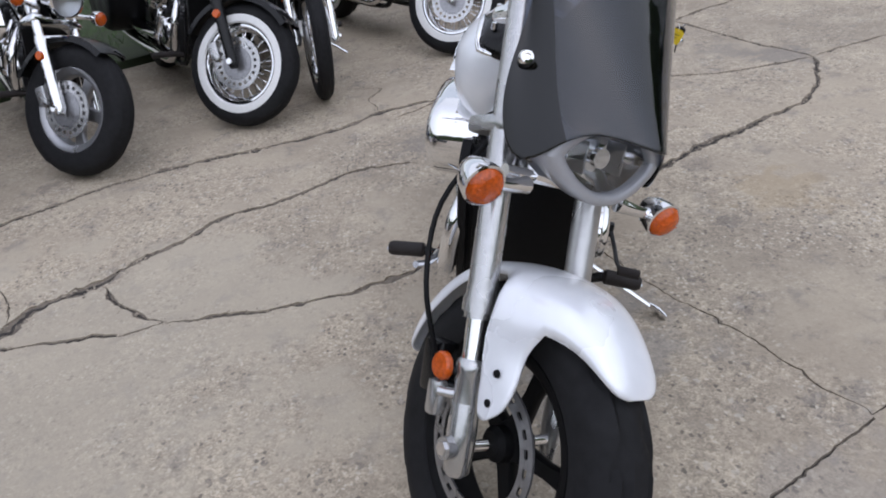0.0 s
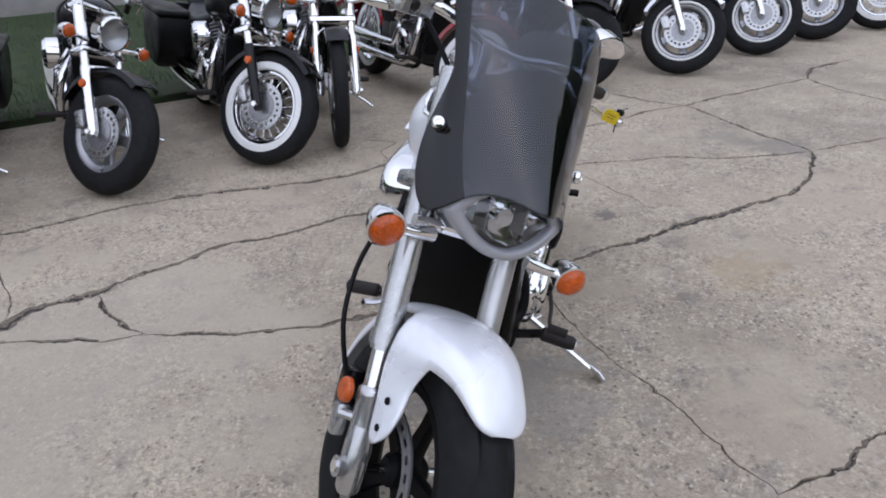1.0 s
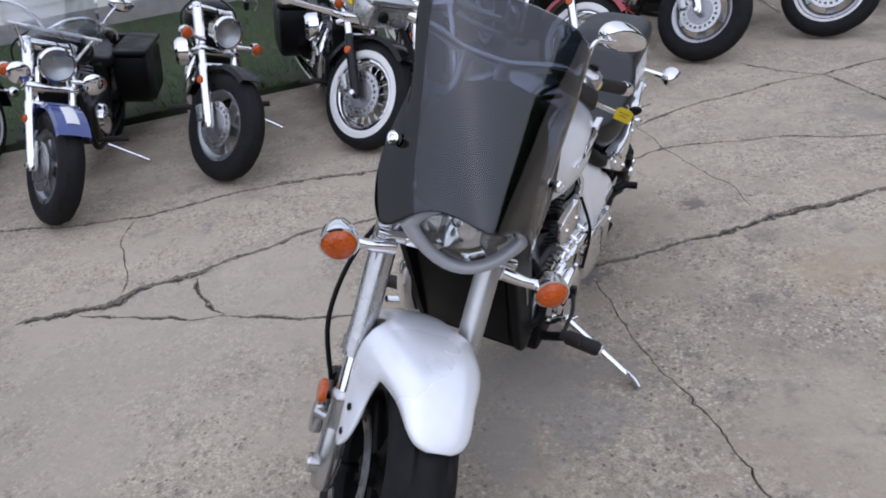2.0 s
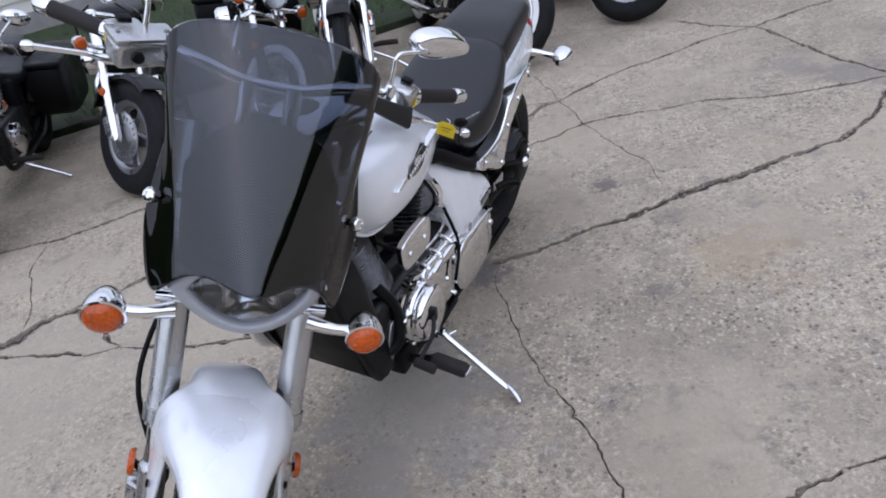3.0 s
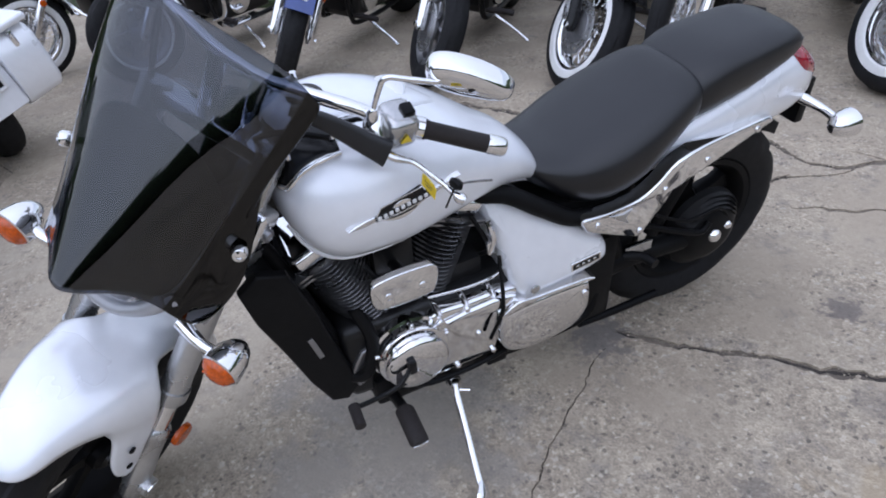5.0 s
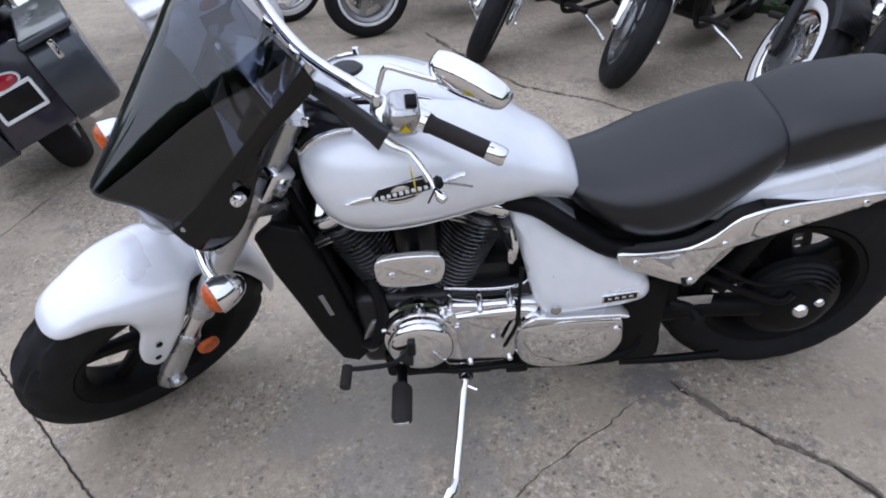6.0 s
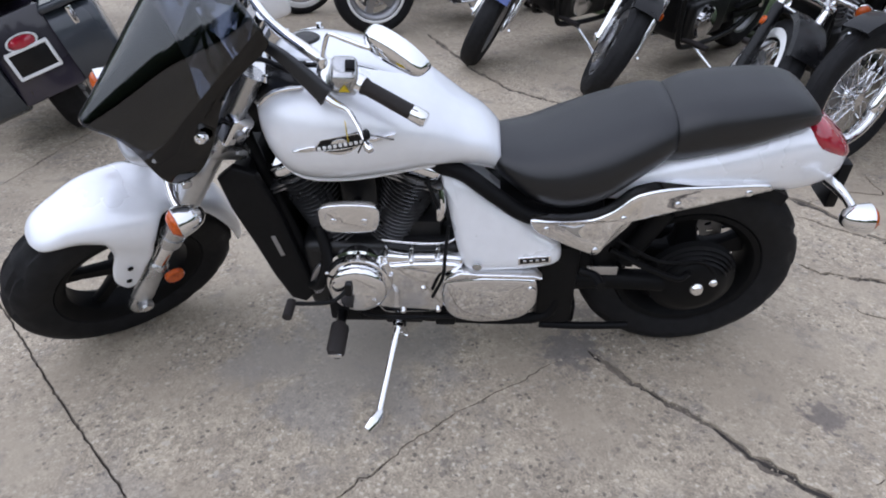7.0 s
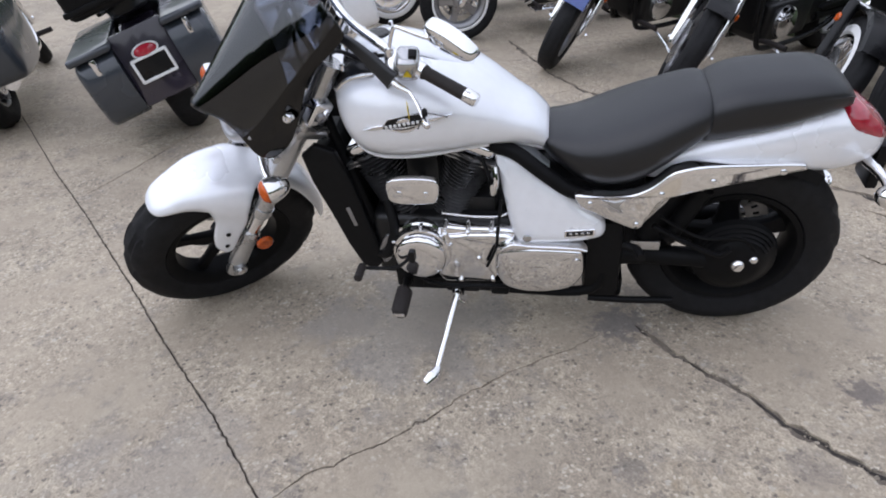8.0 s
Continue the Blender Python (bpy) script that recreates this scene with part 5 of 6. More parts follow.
        part("shroud_label", F(moved(block(-0.02, 0.1635, -0.02, 0.012, 0.002, 0.07, 0.0005, 1), Matrix.Translation((1.17, 0, 0.51)) @ Matrix.Rotation(radians(13.5), 4, "Y"))), ALLOY, rad, "small grey sticker")
        P("down_tube", F(tube([(1.22, 0.04, 0.82), (1.14, 0.1, 0.6), (1.06, 0.12, 0.32), (1.0, 0.13, 0.235), (0.85, 0.14, 0.215), (0.45, 0.14, 0.2), (0.38, 0.13, 0.28)], 0.017, 12)), DULL, "black frame tube")
        sw = P("swingarm", F(tube([(0.42, 0.1, 0.33), (0.25, 0.1, 0.33), (0.0, 0.115, 0.33)], [0.045, 0.03, 0.032], 14)), DULL, "black swingarm")
        P("shock_link", F(rod((0.3, 0.09, 0.34), (0.36, 0.09, 0.52), 0.03)), DULL, "black rear suspension link")
        P("lower_rail", F(tube([(0.42, 0.13, 0.165), (0.3, 0.135, 0.165), (0.16, 0.14, 0.175)], 0.012, 10)), DULL, "black lower brace")
        reach = 0.0 if sgn > 0 else 0.035
        peg = P("footpeg", F(tube([(0.992, 0.238 + reach, 0.27), (0.992, 0.245 + reach, 0.27), (0.994, 0.332 + reach, 0.264), (0.994, 0.342 + reach, 0.263)], [0.02, 0.027, 0.027, 0.021], 12, smooth=False, flat=0.8)), GRIP, "black rubber-covered footpeg")
        part("peg_end", F(block(0.994, 0.344 + reach, 0.262, 0.036, 0.006, 0.014, 0.002)), CHROME, peg)
        part("peg_mount", F(tube([(1.0, 0.12, 0.24), (0.995, 0.19, 0.255), (0.992, 0.24 + reach, 0.27)], [0.018, 0.014, 0.014], 10)), BLACK, peg)
        P("rear_peg", F(tube([(0.33, 0.17, 0.42), (0.3, 0.2, 0.43), (0.29, 0.24, 0.432)], 0.013, 10)), PLASTIC, "black folded passenger peg")
    P("rear_frame_panel", merged(block(0.385, 0, 0.33, 0.11, 0.29, 0.3, 0.02), block(0.36, 0, 0.2, 0.09, 0.24, 0.08, 0.015)), PLASTIC, "black plastic panel before the rear wheel")
    P("under_seat_frame", block(0.45, 0, 0.55, 0.34, 0.24, 0.14, 0.03), PLASTIC, "black frame under the seat")
    drive = P("final_drive", moved(turned([(0.0, 0.15), (0.06, 0.148), (0.085, 0.138), (0.1, 0.12), (0.12, 0.11), (0.125, 0.095), (0.13, 0.085)], 40), Matrix.Translation((0.0, 0, 0.33))), DULL, "black final drive casing")
    for i in range(4):
        part("cooling_fin", moved(turned([(0.088 + 0.01 * i, 0.128 - 0.008 * i), (0.092 + 0.01 * i, 0.14 - 0.008 * i), (0.096 + 0.01 * i, 0.128 - 0.008 * i)], 24, radians(30), radians(150)), Matrix.Translation((0, 0, 0.33))), ENGINE, drive)
    part("axle_nut", moved(turned([(0, 0.162), (0.014, 0.161), (0.02, 0.155), (0.022, 0.14), (0.022, 0.12)], 20), Matrix.Translation((-0.004, 0, 0.336))), CHROME, drive, "domed chrome axle nut")
    part("drain_bolt", bolt(0.01, 0.135, 0.36, 0.015, 0.014), CHROME, drive)
    part("drain_bolt", bolt(-0.045, 0.145, 0.36, 0.013, 0.014), CHROME, drive)
    P("brake_rod", merged(tube([(0.25, 0.12, 0.455), (0.15, 0.14, 0.41), (0.06, 0.15, 0.375), (0.03, 0.15, 0.4)], 0.009, 8), tube([(0.24, 0.13, 0.5), (0.12, 0.15, 0.44), (0.0, 0.14, 0.43), (-0.05, 0.14, 0.38)], 0.005, 8)), DULL, "black hoses beside the final drive")
    P("shock_label", block(0.27, 0.15, 0.405, 0.085, 0.004, 0.03, 0.001), SATIN, "silver sticker on the suspension")
    P("shock_absorber", merged(tube([(0.2, 0.1, 0.4), (0.12, 0.1, 0.58)], 0.028, 14, smooth=False)), DULL, "black shock absorber")
    # exhaust along the right side
    ex = P("exhaust_pipe", tube([(1.1, -0.13, 0.6), (1.19, -0.17, 0.5), (1.14, -0.19, 0.33), (0.95, -0.2, 0.26), (0.6, -0.2, 0.25)], 0.024, 14), CHROME, "chrome exhaust header pipe")
    for z in (0.24, 0.33):
        part("silencer", tube([(0.62, -0.21, z), (0.5, -0.22, z + 0.005), (0.0, -0.23, z + 0.03), (-0.3, -0.235, z + 0.045), (-0.33, -0.235, z + 0.047)], [0.026, 0.042, 0.045, 0.045, 0.04], 20), CHROME, ex, "chrome silencer")
    P("air_cleaner", plate([(1.08, 0.73), (1.0, 0.748), (0.85, 0.745), (0.79, 0.67), (0.82, 0.585), (0.95, 0.545), (1.07, 0.575), (1.11, 0.66)], -0.14, -0.272, 0.035, 3, 0.012), CHROME, "chrome air cleaner cover")
    clamp = P("fork_clamp", moved(block(0, 0, 0, 0.06, 0.05, 0.085, 0.014, 3), Matrix.Translation(fork_at(0.71, 0.15, -0.005)) @ Matrix.Rotation(-RAKE, 4, "Y")), CHROME, "chrome fork clamp", S)
    part("clamp_bolt", moved(turned([(0, 0.004), (0.006, 0.004), (0.007, 0.008), (0.012, 0.006), (0.0135, 0.0), (0.0135, -0.01)], 20), Matrix.Translation(fork_at(0.71, 0.177, -0.005))), ALLOY, clamp)
    P("steering_head", merged(rod((1.255, 0, 0.86), (1.14, 0, 1.03), 0.035, 20), block(1.16, 0, 0.83, 0.16, 0.1, 0.12, 0.02)), BLACK, "black steering head")
    P("side_brake_pedal", tube([(1.0, -0.22, 0.3), (1.1, -0.24, 0.31), (1.15, -0.27, 0.33)], 0.01, 8), CHROME, "chrome brake pedal")
    shift = P("gear_lever", tube([(0.96, 0.235, 0.405), (1.0, 0.25, 0.375), (1.06, 0.255, 0.37), (1.11, 0.262, 0.378)], 0.006, 8), BLACK, "black gear lever with a rubber peg")
    part("toe_peg", tube([(1.11, 0.255, 0.378), (1.113, 0.31, 0.374)], 0.013, 12, smooth=False), GRIP, shift)
    part("lever_boss", block(0.957, 0.236, 0.405, 0.02, 0.014, 0.04, 0.005), BLACK, shift)
    P("lower_engine_plate", merged(block(0.8, 0.135, 0.225, 0.42, 0.05, 0.05, 0.012), block(0.99, 0.14, 0.26, 0.09, 0.06, 0.09, 0.014), block(0.7, 0.15, 0.215, 0.06, 0.04, 0.04, 0.01)), PLASTIC, "black plate under the engine")
    P("lower_hose", tube([(1.0, 0.15, 0.3), (0.93, 0.185, 0.262), (0.84, 0.19, 0.25), (0.72, 0.18, 0.245), (0.6, 0.15, 0.225)], 0.007, 8), PLASTIC, "black hose along the frame")
    P("coolant_hose", tube([(1.1, 0.13, 0.34), (1.05, 0.17, 0.36), (1.02, 0.16, 0.45), (1.04, 0.12, 0.53)], 0.016, 12), PLASTIC, "black coolant hose")
    P("engine_bolt_bracket", plate([(1.08, 0.36), (1.05, 0.42), (1.03, 0.41), (1.04, 0.33), (1.07, 0.31)], 0.13, 0.16, 0.005, 2), ALLOY, "small silver engine bracket")
    # side stand
    stand = P("side_stand", tube([(0.83, 0.165, 0.22), (0.842, 0.215, 0.198), (0.864, 0.335, 0.14), (0.878, 0.41, 0.104)], [0.013, 0.0115, 0.011, 0.0105], 14), CHROME, "chrome side stand folded out")
    part("stand_pivot", merged(rod((0.834, 0.145, 0.217), (0.834, 0.182, 0.21), 0.02, 16), block(0.82, 0.15, 0.222, 0.11, 0.03, 0.045, 0.008)), BLACK, stand)
    part("stand_eye", rod((0.836, 0.18, 0.214), (0.838, 0.195, 0.21), 0.017, 16), CHROME, stand)
    part("stand_bolt", rod((0.836, 0.193, 0.211), (0.838, 0.2, 0.209), 0.008, 6), BLACK, stand)
    part("stand_foot", tube([(0.872, 0.41, 0.11), (0.884, 0.438, 0.098), (0.905, 0.464, 0.09)], [0.012, 0.024, 0.017], 14, flat=0.45), CHROME, stand)
    part("stand_tang", rod((0.842, 0.2, 0.204), (0.807, 0.22, 0.204), 0.005, 8), CHROME, stand)
    return root


def arch_mesh(cx, cz, r, hw, a0, a1, th=0.006, n=24):
    """Vertices and faces of a curved mudguard strip with turned-down edges."""
    verts, faces = [], []
    for i in range(n + 1):
        a = radians(a0 + (a1 - a0) * i / n)
        for y, dr in ((-hw, -0.03), (-hw * 0.92, 0), (0, 0.006), (hw * 0.92, 0), (hw, -0.03), (hw - th, -0.03), (hw * 0.92 - th, -th), (0, 0.006 - th), (-hw * 0.92 + th, -th), (-hw + th, -0.03)):
            verts.append((cx + (r + dr) * math.cos(a), y, cz + (r + dr) * math.sin(a)))
    for i in range(n):
        for j in range(10):
            faces.append((i * 10 + j, i * 10 + (j + 1) % 10, (i + 1) * 10 + (j + 1) % 10, (i + 1) * 10 + j))
    faces += [tuple(range(10)), tuple(range(n * 10, n * 10 + 10))]
    return verts, faces


motorcycle = main_bike()


# ---------- things hung on the white motorcycle ----------
def on_fork(x, y, z):
    return BIKE @ STEER @ Vector((x, y, z))


def hang_tag():
    top = on_fork(1.103, 0.385, 1.1)
    tag = new("price_tag")
    tagged(tag, "yellow card tag hanging from the clutch lever", "tag")
    tag.matrix_basis = Matrix.Translation(top)
    out = (on_fork(1.2, 0.45, 1.09) - on_fork(1.0, 0.45, 1.09)).normalized()
    across = Vector((0, 0, 1)).cross(out).normalized()
    m = Matrix((across, out, Vector((0, 0, 1)))).transposed().to_4x4()
    card = rings([[(x + b, y, z) for x, z in ((-0.023, -0.046), (0.023, -0.046), (0.024, -0.012), (0.014, -0.004), (-0.014, -0.004), (-0.024, -0.012))] for y, b in ((-0.0006, 0.0), (0.0006, 0.001))])
    part("card", card, YELLOW, tag, m=m @ Matrix.Rotation(radians(22), 4, "Z") @ Matrix.Rotation(radians(25), 4, "Y") @ Matrix.Scale(0.85, 4))
    part("printing", merged(*(block(0, side * 0.0012, -0.02 - 0.009 * i, 0.026 - 0.006 * i, 0.0006, 0.002, 0, 1) for i in range(2) for side in (1, -1))), DARKPRINT, tag, m=m @ Matrix.Rotation(radians(22), 4, "Z") @ Matrix.Rotation(radians(25), 4, "Y") @ Matrix.Scale(0.85, 4))
    part("string", tube([(0, 0, 0.008), (0.004, 0.003, 0.0), (0, 0, -0.008)], 0.001, 6), PAPER, tag)
    key = new("key_fob")
    tagged(key, "black key fob on a wire beside the clutch lever", "key fob")
    key.matrix_basis = Matrix.Translation(on_fork(1.075, 0.425, 1.09))
    part("fob", moved(turned([(0, -0.012), (0.012, -0.009), (0.017, 0), (0.012, 0.009), (0, 0.012)], 16), Matrix.Diagonal((1, 0.7, 0.7, 1))), PLASTIC, key)
    part("key_blade", tube([(0.0, 0.0, 0.0), (0.018, 0.026, 0.0), (0.036, 0.052, -0.002)], 0.0022, 6), FIN, key)
    part("wire", tube([(-0.014, -0.018, -0.045), (-0.006, -0.008, -0.02), (0, 0, 0)], 0.0018, 6), PLASTIC, key)


hang_tag()


# ---------- the other parked motorcycles ----------
def spoke_rim(rim, hw):
    barrel = turned([(rim + 0.006, -hw), (rim - 0.012, -hw * 0.7), (rim - 0.02, 0), (rim - 0.012, hw * 0.7), (rim + 0.006, hw), (rim - 0.004, hw), (rim - 0.026, hw * 0.5), (rim - 0.03, 0), (rim - 0.026, -hw * 0.5), (rim - 0.004, -hw), (rim + 0.006, -hw)], 48)
    hub = turned([(0, hw), (0.03, hw), (0.032, hw * 0.8), (0.022, hw * 0.5), (0.022, -hw * 0.5), (0.032, -hw * 0.8), (0.03, -hw), (0, -hw)], 20)
    return merged(barrel, hub)


def spokes_mesh(rim, hw, n=36):
    bms = []
    for k in range(n):
        a = 2 * math.pi * k / n
        side = 1 if k % 2 else -1
        b = a + (0.32 if k % 4 < 2 else -0.32)
        bms.append(rod((0.03 * math.cos(b), side * hw * 0.8, 0.03 * math.sin(b)), ((rim - 0.024) * math.cos(a), side * hw * 0.15, (rim - 0.024) * math.sin(a)), 0.0022, 5))
    return merged(*bms)


def cruiser(label, front, heading, paint, guard=None, wheel="cast", steer=35.0, lean=10.0, tall=1.0, bags=None, screen=False, lamp_bar=False, fork_dark=False, engine_guard=False, low_lamp=0.0, rear_first=False, trim=None, case=False, hw=0.062, R=0.325):
    """A parked cruiser with its front wheel (or its rear wheel, if rear_first) on a ground point, facing a direction."""
    h = Vector((heading[0], heading[1], 0)).normalized()
    yaw = math.degrees(math.atan2(h.y, h.x))
    foot = Vector((front[0], front[1], 0)) - h * (0.0 if rear_first else 1.66)
    root = tagged(new("motorcycle"), label, "motorcycle", "parked motorcycles")
    root.matrix_basis = pose(foot.x, foot.y, 0, 0, 0, yaw) @ pose(0, 0, 0.0, -lean, 0, 0)
    guard = guard or paint
    ax = Vector((1.64, 0, R))
    rake = radians(31)
    axis = Vector((-math.sin(rake), 0, math.cos(rake)))
    pivot = ax - Vector((0.06, 0, 0))
    S = Matrix.Translation(pivot) @ Matrix.Rotation(radians(steer), 4, axis) @ Matrix.Translation(-pivot)
    P = lambda name, bm, mat, lab="", m=None, parent=root, angle=40: part(name, bm, mat, parent, lab, m, angle)
    leg_at = lambda s, y=0.0, ahead=0.0: Vector((ax.x - math.sin(rake) * s + ahead * math.cos(rake), y, ax.z + math.cos(rake) * s + ahead * math.sin(rake)))
    rim = R * (0.62 if wheel != "spoke" else 0.68)
    for name, m, w, rr in (("front_wheel", S @ Matrix.Translation(ax), hw, R), ("rear_wheel", Matrix.Translation((0, 0, R)), hw * 1.25, R)):
        if wheel in ("cast", "thin"):
            wl = P(name, cast_rim(rim, w * 0.8), ALLOY, "silver cast wheel", m)
            cast_spokes(wl, ALLOY, rim, w * 0.8, 0.05, 5, 0.26, 0.03)
        else:
            wl = P(name, spoke_rim(rim, w * 0.8), CHROME, "chrome wire-spoked wheel", m)
            part("spokes", spokes_mesh(rim, w * 0.8), CHROME, wl)
        part("tyre", tyre_mesh(rr, rim, w, 0.005, 64), RUBBER, wl, "black tyre")
        if wheel in ("white", "thin"):
            band = 0.043 if wheel == "white" else 0.014
            for sgn in (1, -1):
                part("whitewall", turned([(rim + 0.012, sgn * (w * 0.86)), (rim + 0.02, sgn * (w * 1.012)), (rim + 0.012 + band, sgn * (w * 1.02)), (rim + 0.019 + band, sgn * (w * 0.96)), (rim + 0.01 + band, sgn * w * 0.9)], 56), WHITEWALL, wl, "broad white sidewall band")
        part("brake_disc", moved(disc_mesh(0.14, 0.085, 0.006, 40), Matrix.Translation((0, -w - 0.008, 0))), SATIN, wl, "drilled steel brake disc")
        part("disc_hub", moved(turned([(0, 0.012), (0.06, 0.008), (0.088, 0.0), (0.088, -0.006), (0, -0.006)], 28), Matrix.Translation((0, -w - 0.008, 0))), FIN, wl)
    fork = BLACK if fork_dark else CHROME
    for y in (0.11, -0.11):
        lg = P("fork_leg", tube([leg_at(-0.03, y), leg_at(0.0, y), leg_at(0.34, y), leg_at(0.36, y)], [0.02, 0.031, 0.03, 0.026], 16, smooth=False), fork, "fork slider", S)
        part("fork_tube", tube([leg_at(0.34, y), leg_at(0.72 * tall, y)], 0.022, 14, smooth=False), CHROME, lg)
        part("fork_shroud", tube([leg_at(0.47, y), leg_at(0.72 * tall, y)], 0.031, 14, smooth=False), CHROME, lg)
        part("axle_nut", rod(leg_at(0, y), leg_at(0, y * 1.35), 0.016, 10), CHROME, lg)
        out = 1 if y > 0 else -1
        part("reflector", moved(turned([(0, 0.006), (0.02, 0.005), (0.024, -0.006), (0, -0.006)], 16), Matrix.Translation(leg_at(0.26, y + out * 0.034)) @ Matrix.Rotation(0 if out > 0 else math.pi, 4, "Z")), AMBER, lg)
    P("brake_calliper", moved(block(0, -hw - 0.012, 0, 0.06, 0.05, 0.1, 0.012), Matrix.Translation(leg_at(0.1, 0, -0.11)) @ Matrix.Rotation(-rake, 4, "Y")), SATIN, "brake calliper", S)
    for s in (0.45, 0.7 * tall):
        P("fork_yoke", moved(block(0, 0, 0, 0.1, 0.28, 0.03, 0.01), Matrix.Translation(leg_at(s, 0, -0.02)) @ Matrix.Rotation(-rake, 4, "Y")), CHROME, "chrome fork yoke", S)
    # mudguards
    fm = P("front_mudguard", raw(*arch_mesh(ax.x, ax.z, R + 0.028, hw + 0.022, 48 if wheel == "white" or bags else 62, 165)), guard, "painted front mudguard", S)
    if trim:
        part("mudguard_trim", raw(*arch_mesh(ax.x, ax.z, R + 0.034, hw * 0.55, 60, 84, 0.004, 8)), trim, fm)
    for sgn in (1, -1):
        part("mudguard_stay", rod(leg_at(0.36, 0.1 * sgn), (ax.x - 0.03, (hw + 0.02) * sgn, ax.z + R + 0.02), 0.008, 8), CHROME, fm)
    rm = P("rear_mudguard", raw(*arch_mesh(0, R, R + 0.045, hw + 0.05, 20, 178)), paint, "painted rear mudguard")
    part("tail_lamp", moved(block(0, 0, 0, 0.05, 0.11, 0.06, 0.018, 3), Matrix.Translation((-0.36, 0, R + 0.2)) @ Matrix.Rotation(radians(-30), 4, "Y")), RED, rm, "red tail lamp")
    # lamps
    lp = leg_at(0.56 * tall - low_lamp, 0, 0.1)
    hl = P("headlamp", moved(turned([(0, -0.12), (0.04, -0.115), (0.078, -0.07), (0.09, 0.0), (0.098, 0.008), (0.098, 0.02), (0.088, 0.026)], 36), Matrix.Translation(lp) @ Matrix.Rotation(radians(-90), 4, "Z")), CHROME, "round chrome headlamp", S)
    part("reflector_bowl", moved(turned([(0, -0.03), (0.05, -0.015), (0.085, 0.02)], 32), Matrix.Translation(lp) @ Matrix.Rotation(radians(-90), 4, "Z")), SATIN, hl)
    ln = part("lens", moved(turned([(0, 0.042), (0.05, 0.036), (0.089, 0.022)], 32), Matrix.Translation(lp) @ Matrix.Rotation(radians(-90), 4, "Z")), CLEAR, hl, "clear lens")
    ln.visible_shadow = False
    for sgn in (1, -1):
        indicator(root, leg_at(0.5 * tall, 0.24 * sgn, 0.06), leg_at(0.5 * tall, 0.1 * sgn, 0.02), S)
        indicator(root, (-0.34, 0.16 * sgn, R + 0.13), (-0.3, 0.06 * sgn, R + 0.17), Matrix.Identity(4), -1)
    if lamp_bar:
        for sgn in (1, -1):
            P("spot_lamp", moved(turned([(0, -0.08), (0.035, -0.07), (0.055, -0.02), (0.06, 0.01), (0.05, 0.02), (0, 0.026)], 24), Matrix.Translation(leg_at(0.48, 0.19 * sgn, 0.1)) @ Matrix.Rotation(radians(-90), 4, "Z")), CHROME, "round chrome spot lamp", S)
    # handlebar
    top = leg_at(0.8 * tall, 0, -0.02)
    half = [top, top + Vector((0.0, 0.08, 0.06)), top + Vector((-0.02, 0.2, 0.1)), top + Vector((-0.1, 0.32, 0.06)), top + Vector((-0.22, 0.42, 0.0))]
    bar = P("handlebar", tube([Vector((q.x, -q.y, q.z)) for q in reversed(half[1:])] + half, 0.0125, 10), CHROME, "chrome handlebar", S)
    for sgn in (1, -1):
        F = (lambda b: b) if sgn > 0 else flip
        part("grip", F(rod(half[3].lerp(half[4], 0.25), half[4] + (half[4] - half[3]) * 0.05, 0.018, 14)), GRIP, bar)
        part("switchgear", F(moved(block(0, 0, 0, 0.05, 0.05, 0.055, 0.012), Matrix.Translation(half[3]))), SATIN, bar)
        part("lever", F(tube([half[3] + Vector((0.04, 0.0, 0.0)), half[3] + Vector((0.03, 0.07, 0)), half[4] + Vector((0.07, 0.02, 0))], [0.012, 0.009, 0.008], 10, flat=0.6)), CHROME, bar)
        part("mirror_stem", F(tube([half[3], half[3] + Vector((0.02, 0.02, 0.08)), half[3] + Vector((-0.02, 0.07, 0.14))], 0.006, 8)), CHROME, bar)
        mm = Matrix.Translation(half[3] + Vector((-0.03, 0.1, 0.16))) @ Matrix.Rotation(radians(80), 4, "Z") @ Matrix.Diagonal((1, 1, 0.6, 1))
        part("mirror", F(moved(turned([(0, -0.03), (0.05, -0.024), (0.075, -0.006), (0.078, 0.006), (0, 0.004)], 28), mm)), CHROME, bar, "oval chrome mirror")
    # body
    tk = P("fuel_tank", rings([oval_ring(*s, n=28) for s in along([(1.1, 0.06, 0.9, 0.86, 0.82), (1.08, 0.11, 0.94, 0.86, 0.78), (0.98, 0.16, 0.965, 0.85, 0.74), (0.82, 0.155, 0.93, 0.82, 0.73), (0.66, 0.1, 0.84, 0.78, 0.72), (0.58, 0.06, 0.78, 0.75, 0.71)], 3)]), paint, "painted fuel tank", angle=60)
    part("filler_cap", moved(turned([(0, 0.014), (0.03, 0.012), (0.036, 0.0)], 20), Matrix.Translation((0.9, 0, 0.95)) @ Matrix.Rotation(radians(82), 4, "X")), CHROME, tk)
    P("rider_seat", rings([oval_ring(*s, n=24, up=2.8) for s in along([(0.62, 0.06, 0.76, 0.73, 0.7), (0.55, 0.12, 0.74, 0.69, 0.63), (0.4, 0.17, 0.72, 0.66, 0.6), (0.24, 0.16, 0.76, 0.68, 0.62), (0.16, 0.12, 0.78, 0.74, 0.68)], 3)]), VINYL, "black seat", angle=60)
    P("pillion_seat", rings([oval_ring(*s, n=24, up=3) for s in along([(0.17, 0.08, 0.8, 0.76, 0.72), (0.13, 0.12, 0.83, 0.77, 0.71), (-0.1, 0.11, 0.84, 0.79, 0.74), (-0.2, 0.06, 0.82, 0.79, 0.76)], 3)]), VINYL, "black pillion seat", angle=60)
